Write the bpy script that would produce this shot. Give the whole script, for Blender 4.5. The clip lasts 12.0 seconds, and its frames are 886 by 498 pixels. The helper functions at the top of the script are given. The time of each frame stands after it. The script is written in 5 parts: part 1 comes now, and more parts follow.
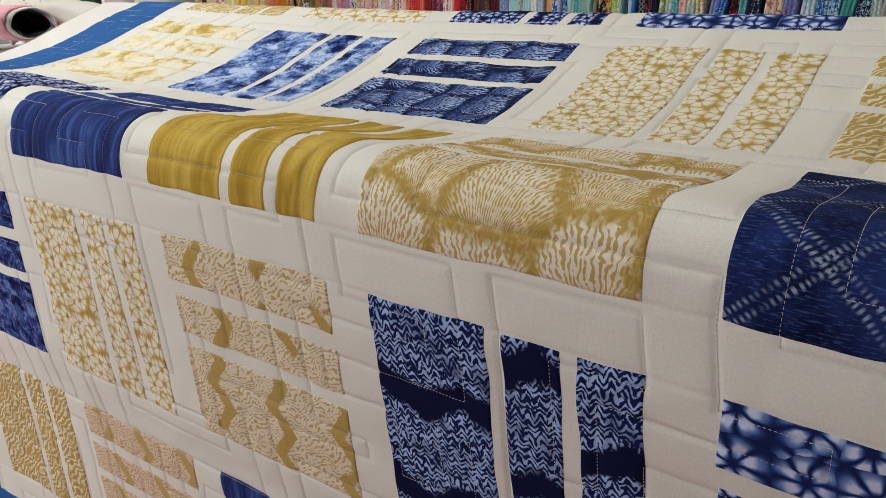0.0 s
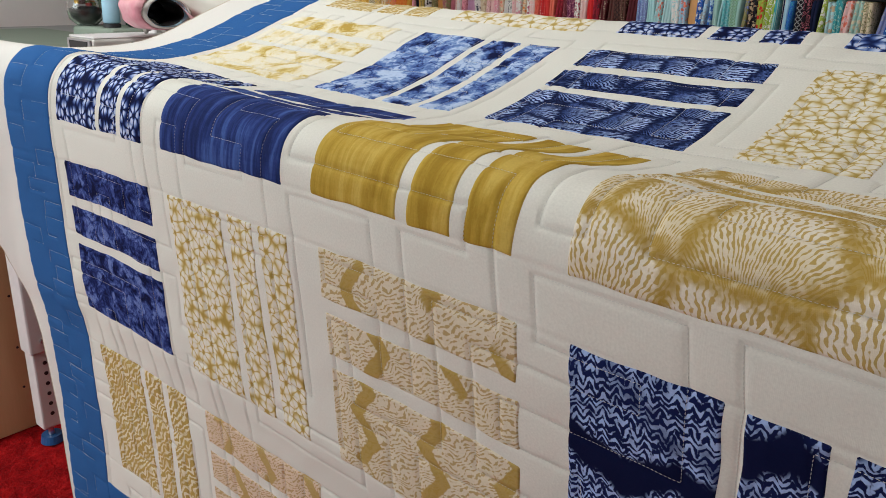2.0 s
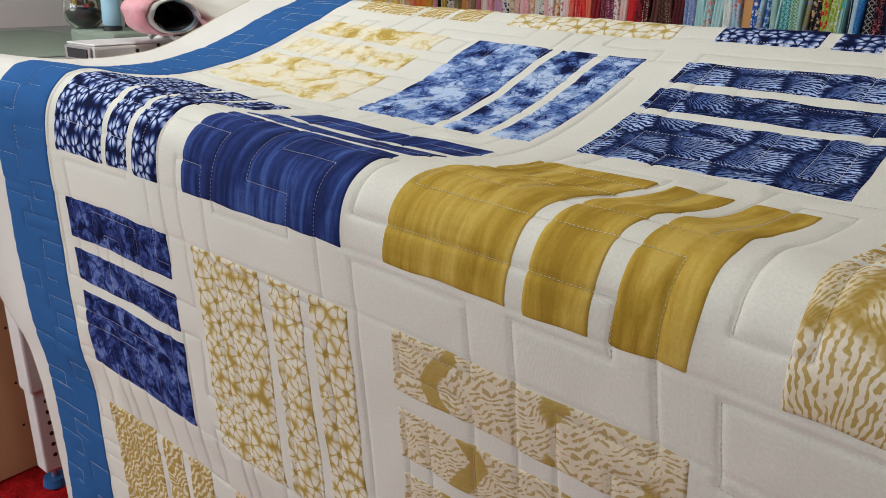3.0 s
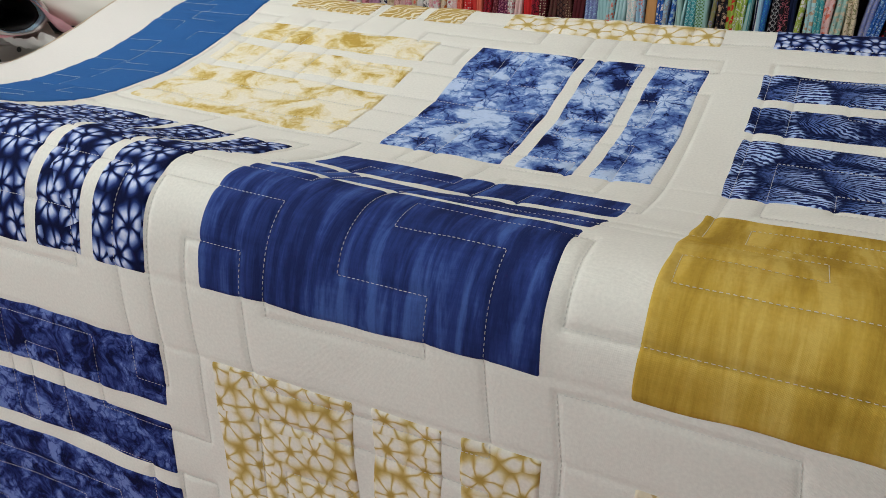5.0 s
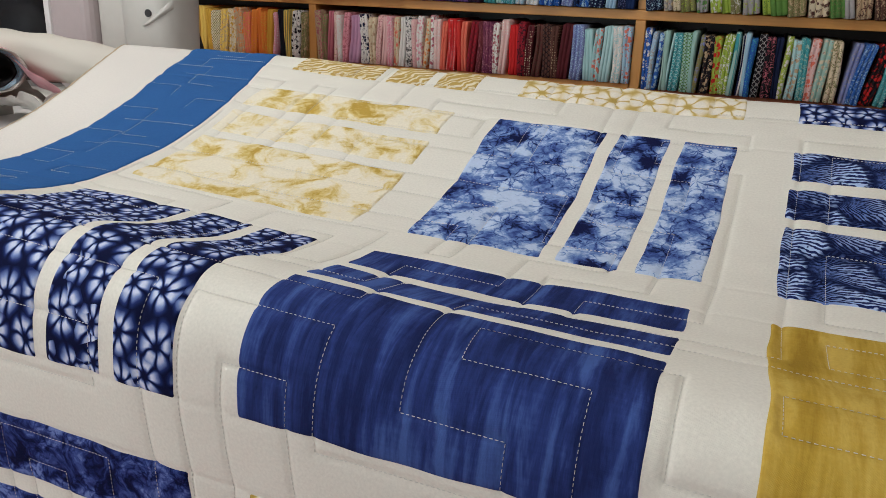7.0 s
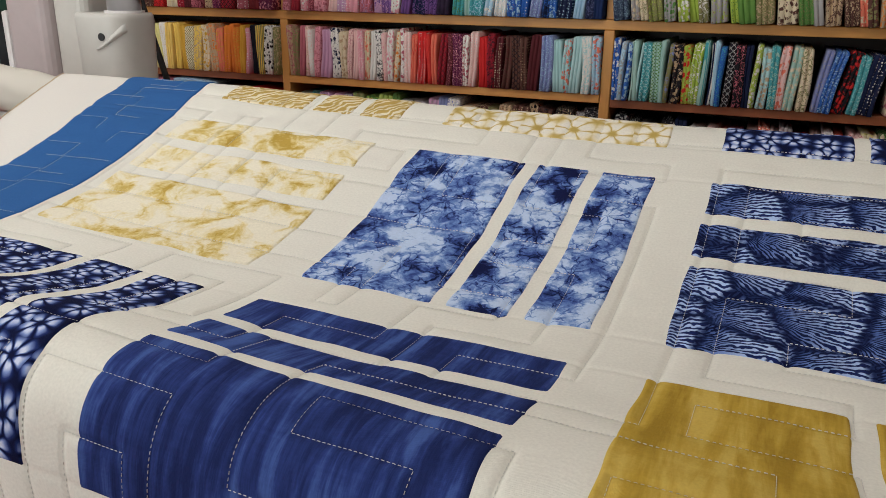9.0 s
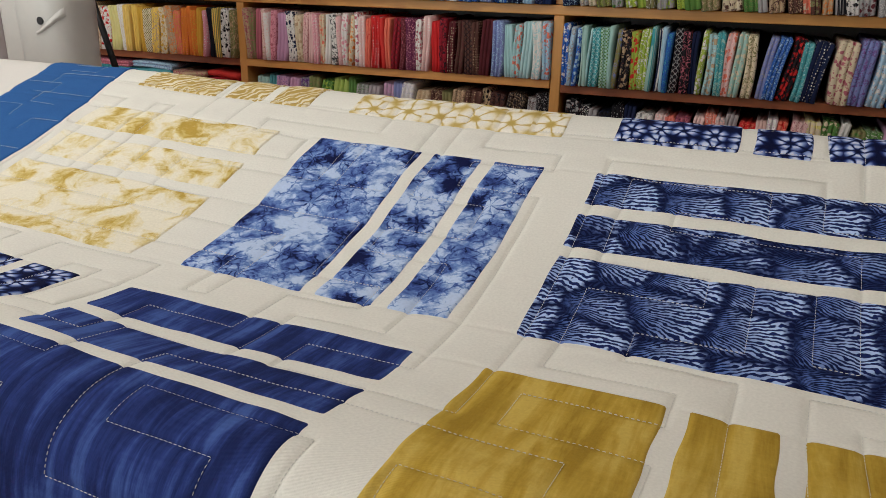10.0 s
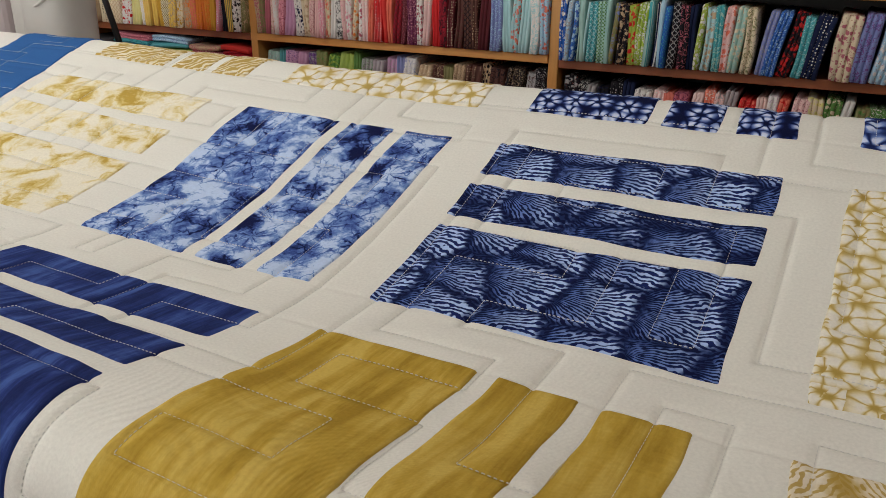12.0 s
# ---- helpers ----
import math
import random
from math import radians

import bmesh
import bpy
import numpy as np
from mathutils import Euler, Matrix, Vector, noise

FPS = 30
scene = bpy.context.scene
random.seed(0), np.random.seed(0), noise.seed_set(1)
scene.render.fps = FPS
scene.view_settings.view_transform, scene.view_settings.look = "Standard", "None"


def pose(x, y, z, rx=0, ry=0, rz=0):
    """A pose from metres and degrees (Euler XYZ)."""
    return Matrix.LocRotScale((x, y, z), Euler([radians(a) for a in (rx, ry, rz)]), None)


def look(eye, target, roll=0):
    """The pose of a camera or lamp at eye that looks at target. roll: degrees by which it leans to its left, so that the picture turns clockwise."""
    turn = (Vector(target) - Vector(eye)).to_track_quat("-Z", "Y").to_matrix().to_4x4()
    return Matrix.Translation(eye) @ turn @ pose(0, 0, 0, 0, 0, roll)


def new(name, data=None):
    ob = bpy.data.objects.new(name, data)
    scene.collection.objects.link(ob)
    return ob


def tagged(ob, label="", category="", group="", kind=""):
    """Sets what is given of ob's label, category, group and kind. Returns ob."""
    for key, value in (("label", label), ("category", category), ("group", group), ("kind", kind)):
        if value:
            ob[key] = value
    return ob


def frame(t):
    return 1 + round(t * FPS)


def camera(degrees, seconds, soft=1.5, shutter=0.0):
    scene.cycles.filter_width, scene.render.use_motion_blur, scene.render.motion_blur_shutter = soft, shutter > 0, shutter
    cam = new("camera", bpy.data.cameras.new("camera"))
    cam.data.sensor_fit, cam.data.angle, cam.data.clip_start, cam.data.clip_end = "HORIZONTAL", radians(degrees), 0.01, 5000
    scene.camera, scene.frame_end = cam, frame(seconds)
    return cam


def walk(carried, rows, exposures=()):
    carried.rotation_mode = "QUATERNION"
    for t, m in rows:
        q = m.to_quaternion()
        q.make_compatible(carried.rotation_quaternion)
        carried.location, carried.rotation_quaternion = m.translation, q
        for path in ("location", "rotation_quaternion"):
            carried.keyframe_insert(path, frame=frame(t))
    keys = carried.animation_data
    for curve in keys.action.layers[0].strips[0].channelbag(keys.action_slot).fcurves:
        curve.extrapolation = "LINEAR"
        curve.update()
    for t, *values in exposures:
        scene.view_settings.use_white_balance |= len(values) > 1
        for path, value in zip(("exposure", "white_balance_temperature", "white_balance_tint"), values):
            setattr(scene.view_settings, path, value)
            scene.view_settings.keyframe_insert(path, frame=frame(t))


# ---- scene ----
cam = camera(59.0, 12.0, soft=0.65)
PATH = [
    (0, (1.42, -0.823, 1.075), (0.365, 0.742, 0.414), -0.9),
    (0.5, (1.391, -0.844, 1.077), (0.217, 0.638, 0.423), -0.9),
    (1, (1.37, -0.854, 1.08), (0.154, 0.597, 0.436), 0.1),
    (1.5, (1.325, -0.843, 1.078), (0.11, 0.61, 0.434), 0.9),
    (2, (1.271, -0.81, 1.071), (0.061, 0.644, 0.42), 1.5),
    (2.5, (1.165, -0.761, 1.077), (-0.04, 0.691, 0.413), 1.7),
    (3, (1.077, -0.721, 1.083), (-0.126, 0.729, 0.411), 0.9),
    (3.2, (1.053, -0.704, 1.085), (-0.14, 0.75, 0.405), 0.6),
    (4.8, (0.742, -0.68, 1.086), (-0.066, 1.013, 0.392), 1.9),
    (5, (0.708, -0.683, 1.084), (-0.055, 1.031, 0.392), 1.9),
    (5.5, (0.679, -0.688, 1.088), (0.011, 1.068, 0.403), 2.2),
    (6, (0.656, -0.684, 1.098), (-0.001, 1.081, 0.424), 2.1),
    (6.5, (0.627, -0.672, 1.115), (-0.052, 1.092, 0.459), 1.9),
    (6.7, (0.619, -0.665, 1.125), (-0.059, 1.102, 0.476), 2.0),
    (8.3, (0.648, -0.619, 1.15), (-0.08, 1.137, 0.527), 1.6),
    (8.5, (0.659, -0.612, 1.158), (-0.07, 1.143, 0.533), 1.1),
    (9, (0.71, -0.582, 1.168), (-0.007, 1.171, 0.527), 0.8),
    (9.5, (0.767, -0.561, 1.174), (0.07, 1.191, 0.507), 0.8),
    (10, (0.816, -0.547, 1.18), (0.116, 1.197, 0.495), 1.1),
    (10.5, (0.853, -0.528, 1.18), (0.132, 1.203, 0.485), 1.2),
    (11, (0.892, -0.511, 1.174), (0.108, 1.187, 0.466), 0.8),
    (11.5, (0.937, -0.497, 1.173), (0.125, 1.182, 0.451), 0.7),
    (12, (0.97, -0.487, 1.173), (0.139, 1.177, 0.438), 0.7),
]
EXPOSURE = [(0.0, 0.33, 6250, 8), (1.0, 0.33, 6200, 7), (3.0, 0.24, 6150, 7), (5.0, 0.09, 6150, 7), (6.5, 0.0, 6250, 9), (8.5, 0.02, 6450, 10), (10.0, 0.05, 6500, 10),
            (12.0, 0.05, 6500, 10)]
walk(cam, [(t, look(eye, target, roll)) for t, eye, target, roll in PATH], EXPOSURE)

# ---- world and light ----
FLOOR = -0.15
CEIL = 2.35
world = bpy.data.worlds.new("room_air")
scene.world = world
world.use_nodes = True
world.node_tree.nodes["Background"].inputs[0].default_value = (0.9, 0.93, 1.0, 1)
world.node_tree.nodes["Background"].inputs[1].default_value = 0.02


def ceiling_lamp_light(x, y, sx, sy, power):
    data = bpy.data.lights.new("lamp_light", "AREA")
    data.shape, data.size, data.size_y, data.energy = "RECTANGLE", sx, sy, power
    data.color = (0.985, 0.985, 0.955)
    ob = new("lamp_light", data)
    ob.matrix_world = pose(x, y, CEIL - 0.07)
    return ob


LAMPS = [(-0.35, -0.05, 9.6), (1.5, -0.05, 0.7), (-1.3, -1.5, 15.5)]
for lx, ly, power in LAMPS:
    ceiling_lamp_light(lx, ly, 1.15, 0.28, power)


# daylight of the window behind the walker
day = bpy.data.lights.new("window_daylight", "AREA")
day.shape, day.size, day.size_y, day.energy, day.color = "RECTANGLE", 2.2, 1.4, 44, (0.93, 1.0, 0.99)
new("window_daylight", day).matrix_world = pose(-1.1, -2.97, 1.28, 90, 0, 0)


# ---- node helpers ----
class Mat:
    """A small builder for procedural materials."""

    def __init__(self, name, rough=0.85, sheen=0.0, metal=0.0, spec=0.3):
        self.m = bpy.data.materials.new(name)
        self.m.use_nodes = True
        self.t = self.m.node_tree
        self.b = self.t.nodes["Principled BSDF"]
        self.b.inputs["Roughness"].default_value = rough
        self.b.inputs["Metallic"].default_value = metal
        self.b.inputs["Specular IOR Level"].default_value = spec
        if sheen:
            self.b.inputs["Sheen Weight"].default_value = sheen
            self.b.inputs["Sheen Roughness"].default_value = 0.5

    def n(self, kind, **ins):
        node = self.t.nodes.new(kind)
        for k, v in ins.items():
            self.put(node.inputs[k.replace("_", " ")], v)
        return node

    def put(self, socket, v):
        if isinstance(v, bpy.types.NodeSocket):
            self.t.links.new(v, socket)
        elif isinstance(v, (tuple, list)) and len(v) == 3 and socket.type == "RGBA":
            socket.default_value = (*v, 1)
        else:
            socket.default_value = v

    def coord(self, which="UV", scale=(1, 1, 1), turn=0.0, shift=None):
        tc = self.n("ShaderNodeTexCoord")
        mp = self.n("ShaderNodeMapping", Vector=tc.outputs[which], Scale=scale)
        mp.inputs["Rotation"].default_value = (0, 0, turn)
        if shift is not None:
            self.put(mp.inputs["Location"], shift)
        return mp.outputs[0]

    def per_object(self):
        oi = self.n("ShaderNodeObjectInfo")
        c = self.n("ShaderNodeCombineXYZ")
        for k in range(3):
            self.t.links.new(self.math("MULTIPLY", oi.outputs["Random"], 3.7 + 2.3 * k), c.inputs[k])
        return c.outputs[0]

    def math(self, op, a, b=0.0, c=0.0):
        node = self.t.nodes.new("ShaderNodeMath")
        node.operation = op
        for k, v in enumerate((a, b, c)):
            self.put(node.inputs[k], v)
        return node.outputs[0]

    def noise(self, vec, scale, detail=3.0, rough=0.55, dist=0.0, colour=False):
        node = self.n("ShaderNodeTexNoise", Vector=vec, Scale=scale, Detail=detail, Roughness=rough, Distortion=dist)
        return node.outputs["Color" if colour else "Fac"]

    def voronoi(self, vec, scale, random_=1.0, feature="F1", out="Distance"):
        node = self.n("ShaderNodeTexVoronoi", Vector=vec, Scale=scale, Randomness=random_)
        node.feature = feature
        return node.outputs[out]

    def warp(self, vec, scale, amount):
        col = self.noise(vec, scale, 2.0, colour=True)
        sub = self.t.nodes.new("ShaderNodeVectorMath")
        sub.operation = "SUBTRACT"
        self.put(sub.inputs[0], col)
        sub.inputs[1].default_value = (0.5, 0.5, 0.5)
        mul = self.t.nodes.new("ShaderNodeVectorMath")
        mul.operation = "MULTIPLY_ADD"
        self.t.links.new(sub.outputs[0], mul.inputs[0])
        mul.inputs[1].default_value = (amount, amount, amount)
        self.put(mul.inputs[2], vec)
        return mul.outputs[0]

    def split(self, vec):
        node = self.n("ShaderNodeSeparateXYZ", Vector=vec)
        return node.outputs[0], node.outputs[1], node.outputs[2]

    def join(self, x, y, z=0.0):
        node = self.n("ShaderNodeCombineXYZ", X=x, Y=y, Z=z)
        return node.outputs[0]

    def ramp(self, fac, *stops):
        node = self.n("ShaderNodeValToRGB", Fac=fac)
        el = node.color_ramp.elements
        while len(el) < len(stops):
            el.new(0.5)
        for e, (p, c) in zip(el, stops):
            e.position = p
            e.color = (c, c, c, 1) if isinstance(c, (int, float)) else (*c, 1)
        return node.outputs[0]

    def step(self, v, lo, hi):
        node = self.n("ShaderNodeMapRange", Value=v)
        node.interpolation_type = "SMOOTHSTEP"
        node.inputs["From Min"].default_value, node.inputs["From Max"].default_value = lo, hi
        return node.outputs[0]

    def mix(self, fac, a, b, mode="MIX"):
        node = self.t.nodes.new("ShaderNodeMix")
        node.data_type, node.blend_type = "RGBA", mode
        self.put(node.inputs[0], fac)
        self.put(node.inputs[6], a)
        self.put(node.inputs[7], b)
        return node.outputs[2]

    def done(self, colour, height=None, strength=0.3, depth=0.001):
        self.put(self.b.inputs["Base Color"], colour)
        if height is not None:
            bump = self.n("ShaderNodeBump", Height=height, Strength=strength, Distance=depth)
            self.t.links.new(bump.outputs[0], self.b.inputs["Normal"])
        return self.m

    def cloth(self, colour, uv=None, weave=8200.0):
        """Finish as woven cotton: thread-fine weave and soft creases."""
        uv = self.coord("UV") if uv is None else uv
        x, y, _ = self.split(uv)
        wx = self.math("SINE", self.math("MULTIPLY", x, weave))
        wy = self.math("SINE", self.math("MULTIPLY", y, weave))
        w = self.math("MULTIPLY", wx, wy)
        slub = self.noise(uv, 420.0, 2.0)
        crease = self.noise(uv, 26.0, 3.0, 0.6)
        tone = self.mix(self.math("MULTIPLY", slub, 0.22), colour, (0.0, 0.0, 0.0), "MIX")
        h = self.math("ADD", self.math("MULTIPLY", w, 0.12), self.math("ADD", self.math("MULTIPLY", slub, 0.25), self.math("MULTIPLY", crease, 1.6)))
        return self.done(tone, h, 0.5, 0.0011)


# ---- fabric materials ----
NAVY = (0.0045, 0.007, 0.036)
INDIGO = (0.018, 0.034, 0.150)
MIDBLUE = (0.085, 0.150, 0.420)
PALE = (0.46, 0.54, 0.74)


def white_cotton(name, tint):
    m = Mat(name, 0.92, spec=0.07)
    uv = m.coord("UV")
    v = m.noise(uv, 3.0, 2.0)
    c = m.mix(v, tint, tuple(k * 0.94 for k in tint))
    return m.cloth(c, uv)


def border_cotton():
    m = Mat("blue_border_cotton", 0.92, spec=0.07)
    uv = m.coord("UV")
    streak = m.noise(m.coord("UV", (1, 0.15, 1)), 900.0, 2.0)
    c = m.mix(streak, (0.022, 0.088, 0.270), (0.050, 0.160, 0.400))
    c = m.mix(m.noise(uv, 14.0, 3.0), c, (0.030, 0.108, 0.305))
    return m.cloth(c, uv)


def fabric_flower(name, dark, mid, light, top, scale=22.0, fat=0.45, reach=0.62, loose=0.30, bend=0.010):
    """Shibori stars: six petals round every tied point."""
    m = Mat(name, 0.92, spec=0.07)
    uv = m.coord("UV", shift=m.per_object())
    w = m.warp(uv, 34.0, bend)
    node = m.n("ShaderNodeTexVoronoi", Vector=w, Scale=scale, Randomness=loose)
    sub = m.t.nodes.new("ShaderNodeVectorMath")
    sub.operation = "SUBTRACT"
    m.put(sub.inputs[0], w)
    m.put(sub.inputs[1], node.outputs["Position"])
    px, py, _ = m.split(sub.outputs[0])
    tone, _, _ = m.split(node.outputs["Color"])
    ang = m.math("ADD", m.math("ARCTAN2", py, px), m.math("MULTIPLY", tone, 1.2))
    rad = m.math("MULTIPLY", m.math("SQRT", m.math("ADD", m.math("MULTIPLY", px, px), m.math("MULTIPLY", py, py))), scale)
    fine = m.noise(uv, 170.0, 3.0)
    patchy = m.noise(uv, 34.0, 3.0)
    lobe = m.math("ABSOLUTE", m.math("COSINE", m.math("MULTIPLY", ang, 3.0)))
    petal = m.math("MULTIPLY", m.step(lobe, fat - 0.46, fat + 0.36), m.step(rad, 0.06, 0.26))
    petal = m.math("MULTIPLY", petal, m.step(rad, reach + 0.16, reach - 0.24))
    petal = m.math("MULTIPLY", petal, m.math("ADD", 0.48, m.math("ADD", m.math("MULTIPLY", fine, 0.50), m.math("MULTIPLY", patchy, 0.50))))
    c = m.ramp(petal, (0.0, dark), (0.20, mid), (0.55, light), (0.90, top))
    return m.cloth(c, uv)


def fabric_streak(name, dark, mid, light, sx, sy, contrast=1.0):
    """Ombre dye in soft parallel streaks."""
    m = Mat(name, 0.92, spec=0.07)
    uv = m.coord("UV", shift=m.per_object())
    v = m.coord("UV", (sx, sy, 1), shift=m.per_object())
    a = m.noise(v, 1.0, 5.0, 0.62, 0.35)
    g = m.noise(uv, 9.0, 2.0)
    weft = m.noise(m.coord("UV", (0.12, 1.0, 1.0), shift=m.per_object()), 150.0, 3.0, 0.6)
    k = m.math("ADD", m.math("MULTIPLY", m.math("SUBTRACT", a, 0.5), 1.35 * contrast), m.math("MULTIPLY", m.math("SUBTRACT", g, 0.5), 0.45))
    k = m.math("ADD", m.math("ADD", k, 0.53), m.math("MULTIPLY", m.math("SUBTRACT", weft, 0.5), 0.12))
    c = m.ramp(k, (0.38, dark), (0.52, mid), (0.68, light))
    thread = m.noise(m.coord("UV", (1.0, 0.06, 1.0)), 1500.0, 1.0)
    c = m.mix(m.math("MULTIPLY", thread, 0.14), c, light)
    return m.cloth(c, uv)


def fabric_cloud(name, dark, mid, light, pale, scale=17.0, crackle=0.5, bias=0.0, detail=8.0, rough=0.66):
    """Mottled tie-dye clouds with a fine crackle."""
    m = Mat(name, 0.92, spec=0.07)
    uv = m.coord("UV", shift=m.per_object())
    w = m.warp(uv, 42.0, 0.020)
    a = m.noise(w, scale, detail, rough, 0.6)
    e = m.voronoi(m.warp(uv, 75.0, 0.020), 96.0, 1.0, "DISTANCE_TO_EDGE")
    vein = m.step(e, 0.16, 0.0)
    vein = m.math("MULTIPLY", vein, m.step(m.noise(uv, 34.0, 2.0), 0.38, 0.62))
    k = m.math("SUBTRACT", m.math("ADD", a, bias), m.math("MULTIPLY", vein, 0.16 * crackle))
    c = m.ramp(k, (0.39, dark), (0.455, mid), (0.53, light), (0.605, pale))
    return m.cloth(c, uv)


def fabric_burst(name, dark, mid, light, pale):
    """Pale clouds with dark tied spots that send out fine veins."""
    m = Mat(name, 0.92, spec=0.07)
    uv = m.coord("UV", shift=m.per_object())
    w = m.warp(uv, 48.0, 0.014)
    node = m.n("ShaderNodeTexVoronoi", Vector=w, Scale=21.0, Randomness=1.0)
    d = node.outputs["Distance"]
    sub = m.t.nodes.new("ShaderNodeVectorMath")
    sub.operation = "SUBTRACT"
    m.put(sub.inputs[0], w)
    m.put(sub.inputs[1], node.outputs["Position"])
    px, py, _ = m.split(sub.outputs[0])
    tone, _, _ = m.split(node.outputs["Color"])
    fine = m.noise(uv, 62.0, 3.0)
    ang = m.math("ADD", m.math("MULTIPLY", m.math("ARCTAN2", py, px), 7.0), m.math("MULTIPLY", fine, 9.0))
    rays = m.math("MULTIPLY", m.step(m.math("SINE", ang), 0.50, 0.98), m.step(d, 0.72, 0.18))
    core = m.math("MULTIPLY", m.step(d, 0.42, 0.04), m.step(tone, 0.15, 0.70))
    e = m.voronoi(m.warp(uv, 90.0, 0.014), 74.0, 1.0, "DISTANCE_TO_EDGE")
    vein = m.math("MULTIPLY", m.step(e, 0.09, 0.0), m.step(fine, 0.40, 0.60))
    k = m.math("ADD", 0.58, m.math("MULTIPLY", m.math("SUBTRACT", m.noise(w, 26.0, 8.0, 0.66), 0.5), 2.6))
    k = m.math("SUBTRACT", k, m.math("MULTIPLY", core, 0.55))
    k = m.math("SUBTRACT", k, m.math("ADD", m.math("MULTIPLY", rays, 0.30), m.math("MULTIPLY", vein, 0.27)))
    c = m.ramp(k, (0.08, dark), (0.30, mid), (0.50, light), (0.72, pale))
    return m.cloth(c, uv)


def fabric_shell(name, dark, mid, light, width=0.070, rib=0.0045, up=False, floor=0.25, wander=4.0, ink=0.1, rim=0.20, loose=0.45, dim=(0.06, 0.12, 0.40)):
    """Overlapping fans, each with fine wandering ribs running out from its foot."""
    m = Mat(name, 0.92, spec=0.07)
    uv = m.coord("UV", shift=m.per_object())
    w = m.warp(uv, 1.2 / width, 0.22 * width)
    node = m.n("ShaderNodeTexVoronoi", Vector=w, Scale=1.0 / width, Randomness=loose)
    e = m.voronoi(w, 1.0 / width, loose, "DISTANCE_TO_EDGE")
    sub = m.t.nodes.new("ShaderNodeVectorMath")
    sub.operation = "SUBTRACT"
    m.put(sub.inputs[0], w)
    m.put(sub.inputs[1], node.outputs["Position"])
    e = m.math("ADD", e, m.math("MULTIPLY", m.math("SUBTRACT", m.noise(uv, 0.40 / rib, 2.0), 0.5), 0.22))
    px, py, _ = m.split(sub.outputs[0])
    if up:
        px, py = m.math("MULTIPLY", py, -1.0), px
    tone, _, _ = m.split(node.outputs["Color"])
    ang = m.math("ARCTAN2", py, m.math("ADD", px, 0.85 * width))
    drift = m.math("MULTIPLY", m.math("SUBTRACT", m.noise(uv, 0.36 / rib, 1.0), 0.5), 2 * wander)
    phase = m.math("ADD", m.math("MULTIPLY", ang, 2 * math.pi * 0.85 * width / rib), m.math("ADD", drift, m.math("MULTIPLY", tone, 6.0)))
    grain = m.math("SUBTRACT", m.noise(uv, 0.80 / rib, 1.0), 0.5)
    rib_k = m.step(m.math("ADD", m.math("SINE", phase), m.math("MULTIPLY", grain, 4.5)), ink - 0.30, ink + 0.30)
    glow_k = m.step(m.math("ADD", m.math("DIVIDE", px, width), m.math("MULTIPLY", m.math("SUBTRACT", m.noise(uv, 1.6 / width, 2.0), 0.5), 0.9)), -0.42, 0.40)
    body = m.math("MULTIPLY", m.step(e, 0.0, rim), m.math("ADD", floor, m.math("MULTIPLY", glow_k, 1.0 - floor)))
    base = m.mix(body, dark, mid)
    c = m.mix(m.math("MULTIPLY", rib_k, m.math("ADD", 0.15, m.math("MULTIPLY", m.step(e, 0.0, rim), 0.85))), base, m.mix(body, dim, light))
    return m.cloth(c, uv)


def fabric_zebra(name, dark, mid, light, period=0.0085, bands=True, turn=0.0, ink=0.2, torn=7.0, chevron=1.25):
    """Wandering zebra lines crossed by dark bands."""
    m = Mat(name, 0.92, spec=0.07)
    uv = m.coord("UV", turn=turn, shift=m.per_object())
    x, y, _ = m.split(uv)
    drift = m.math("ADD", m.math("MULTIPLY", m.math("SUBTRACT", m.noise(uv, 30.0, 1.0), 0.5), 14.0), m.math("MULTIPLY", m.math("SUBTRACT", m.noise(uv, 0.42 / period, 1.0), 0.5), 17.0))
    zig = m.math("MULTIPLY", m.math("PINGPONG", x, 0.0062), chevron)
    phase = m.math("ADD", m.math("MULTIPLY", m.math("ADD", y, zig), 2 * math.pi / period), drift)
    grain = m.math("SUBTRACT", m.noise(uv, 1.15 / period, 2.0), 0.5)
    k = m.step(m.math("ADD", m.math("SINE", phase), m.math("MULTIPLY", grain, torn)), ink - 0.40, ink + 0.45)
    k = m.math("MULTIPLY", k, m.math("ADD", 0.25, m.math("MULTIPLY", m.step(m.noise(uv, 40.0, 3.0), 0.25, 0.60), 0.75)))
    base = m.mix(m.noise(uv, 30.0, 2.0), dark, mid)
    if bands:
        wob = m.math("MULTIPLY", m.math("SUBTRACT", m.noise(uv, 26.0, 2.0), 0.5), 0.035)
        slant = m.math("MULTIPLY", m.math("PINGPONG", x, 0.050), 0.5)
        band = m.math("ABSOLUTE", m.math("SUBTRACT", m.math("FRACT", m.math("MULTIPLY", m.math("ADD", m.math("ADD", y, slant), wob), 8.0)), 0.5))
        k = m.math("MULTIPLY", k, m.step(band, 0.10, 0.16))
        base = m.mix(m.step(band, 0.10, 0.18), dark, base)
    c = m.mix(k, base, light)
    return m.cloth(c, uv)


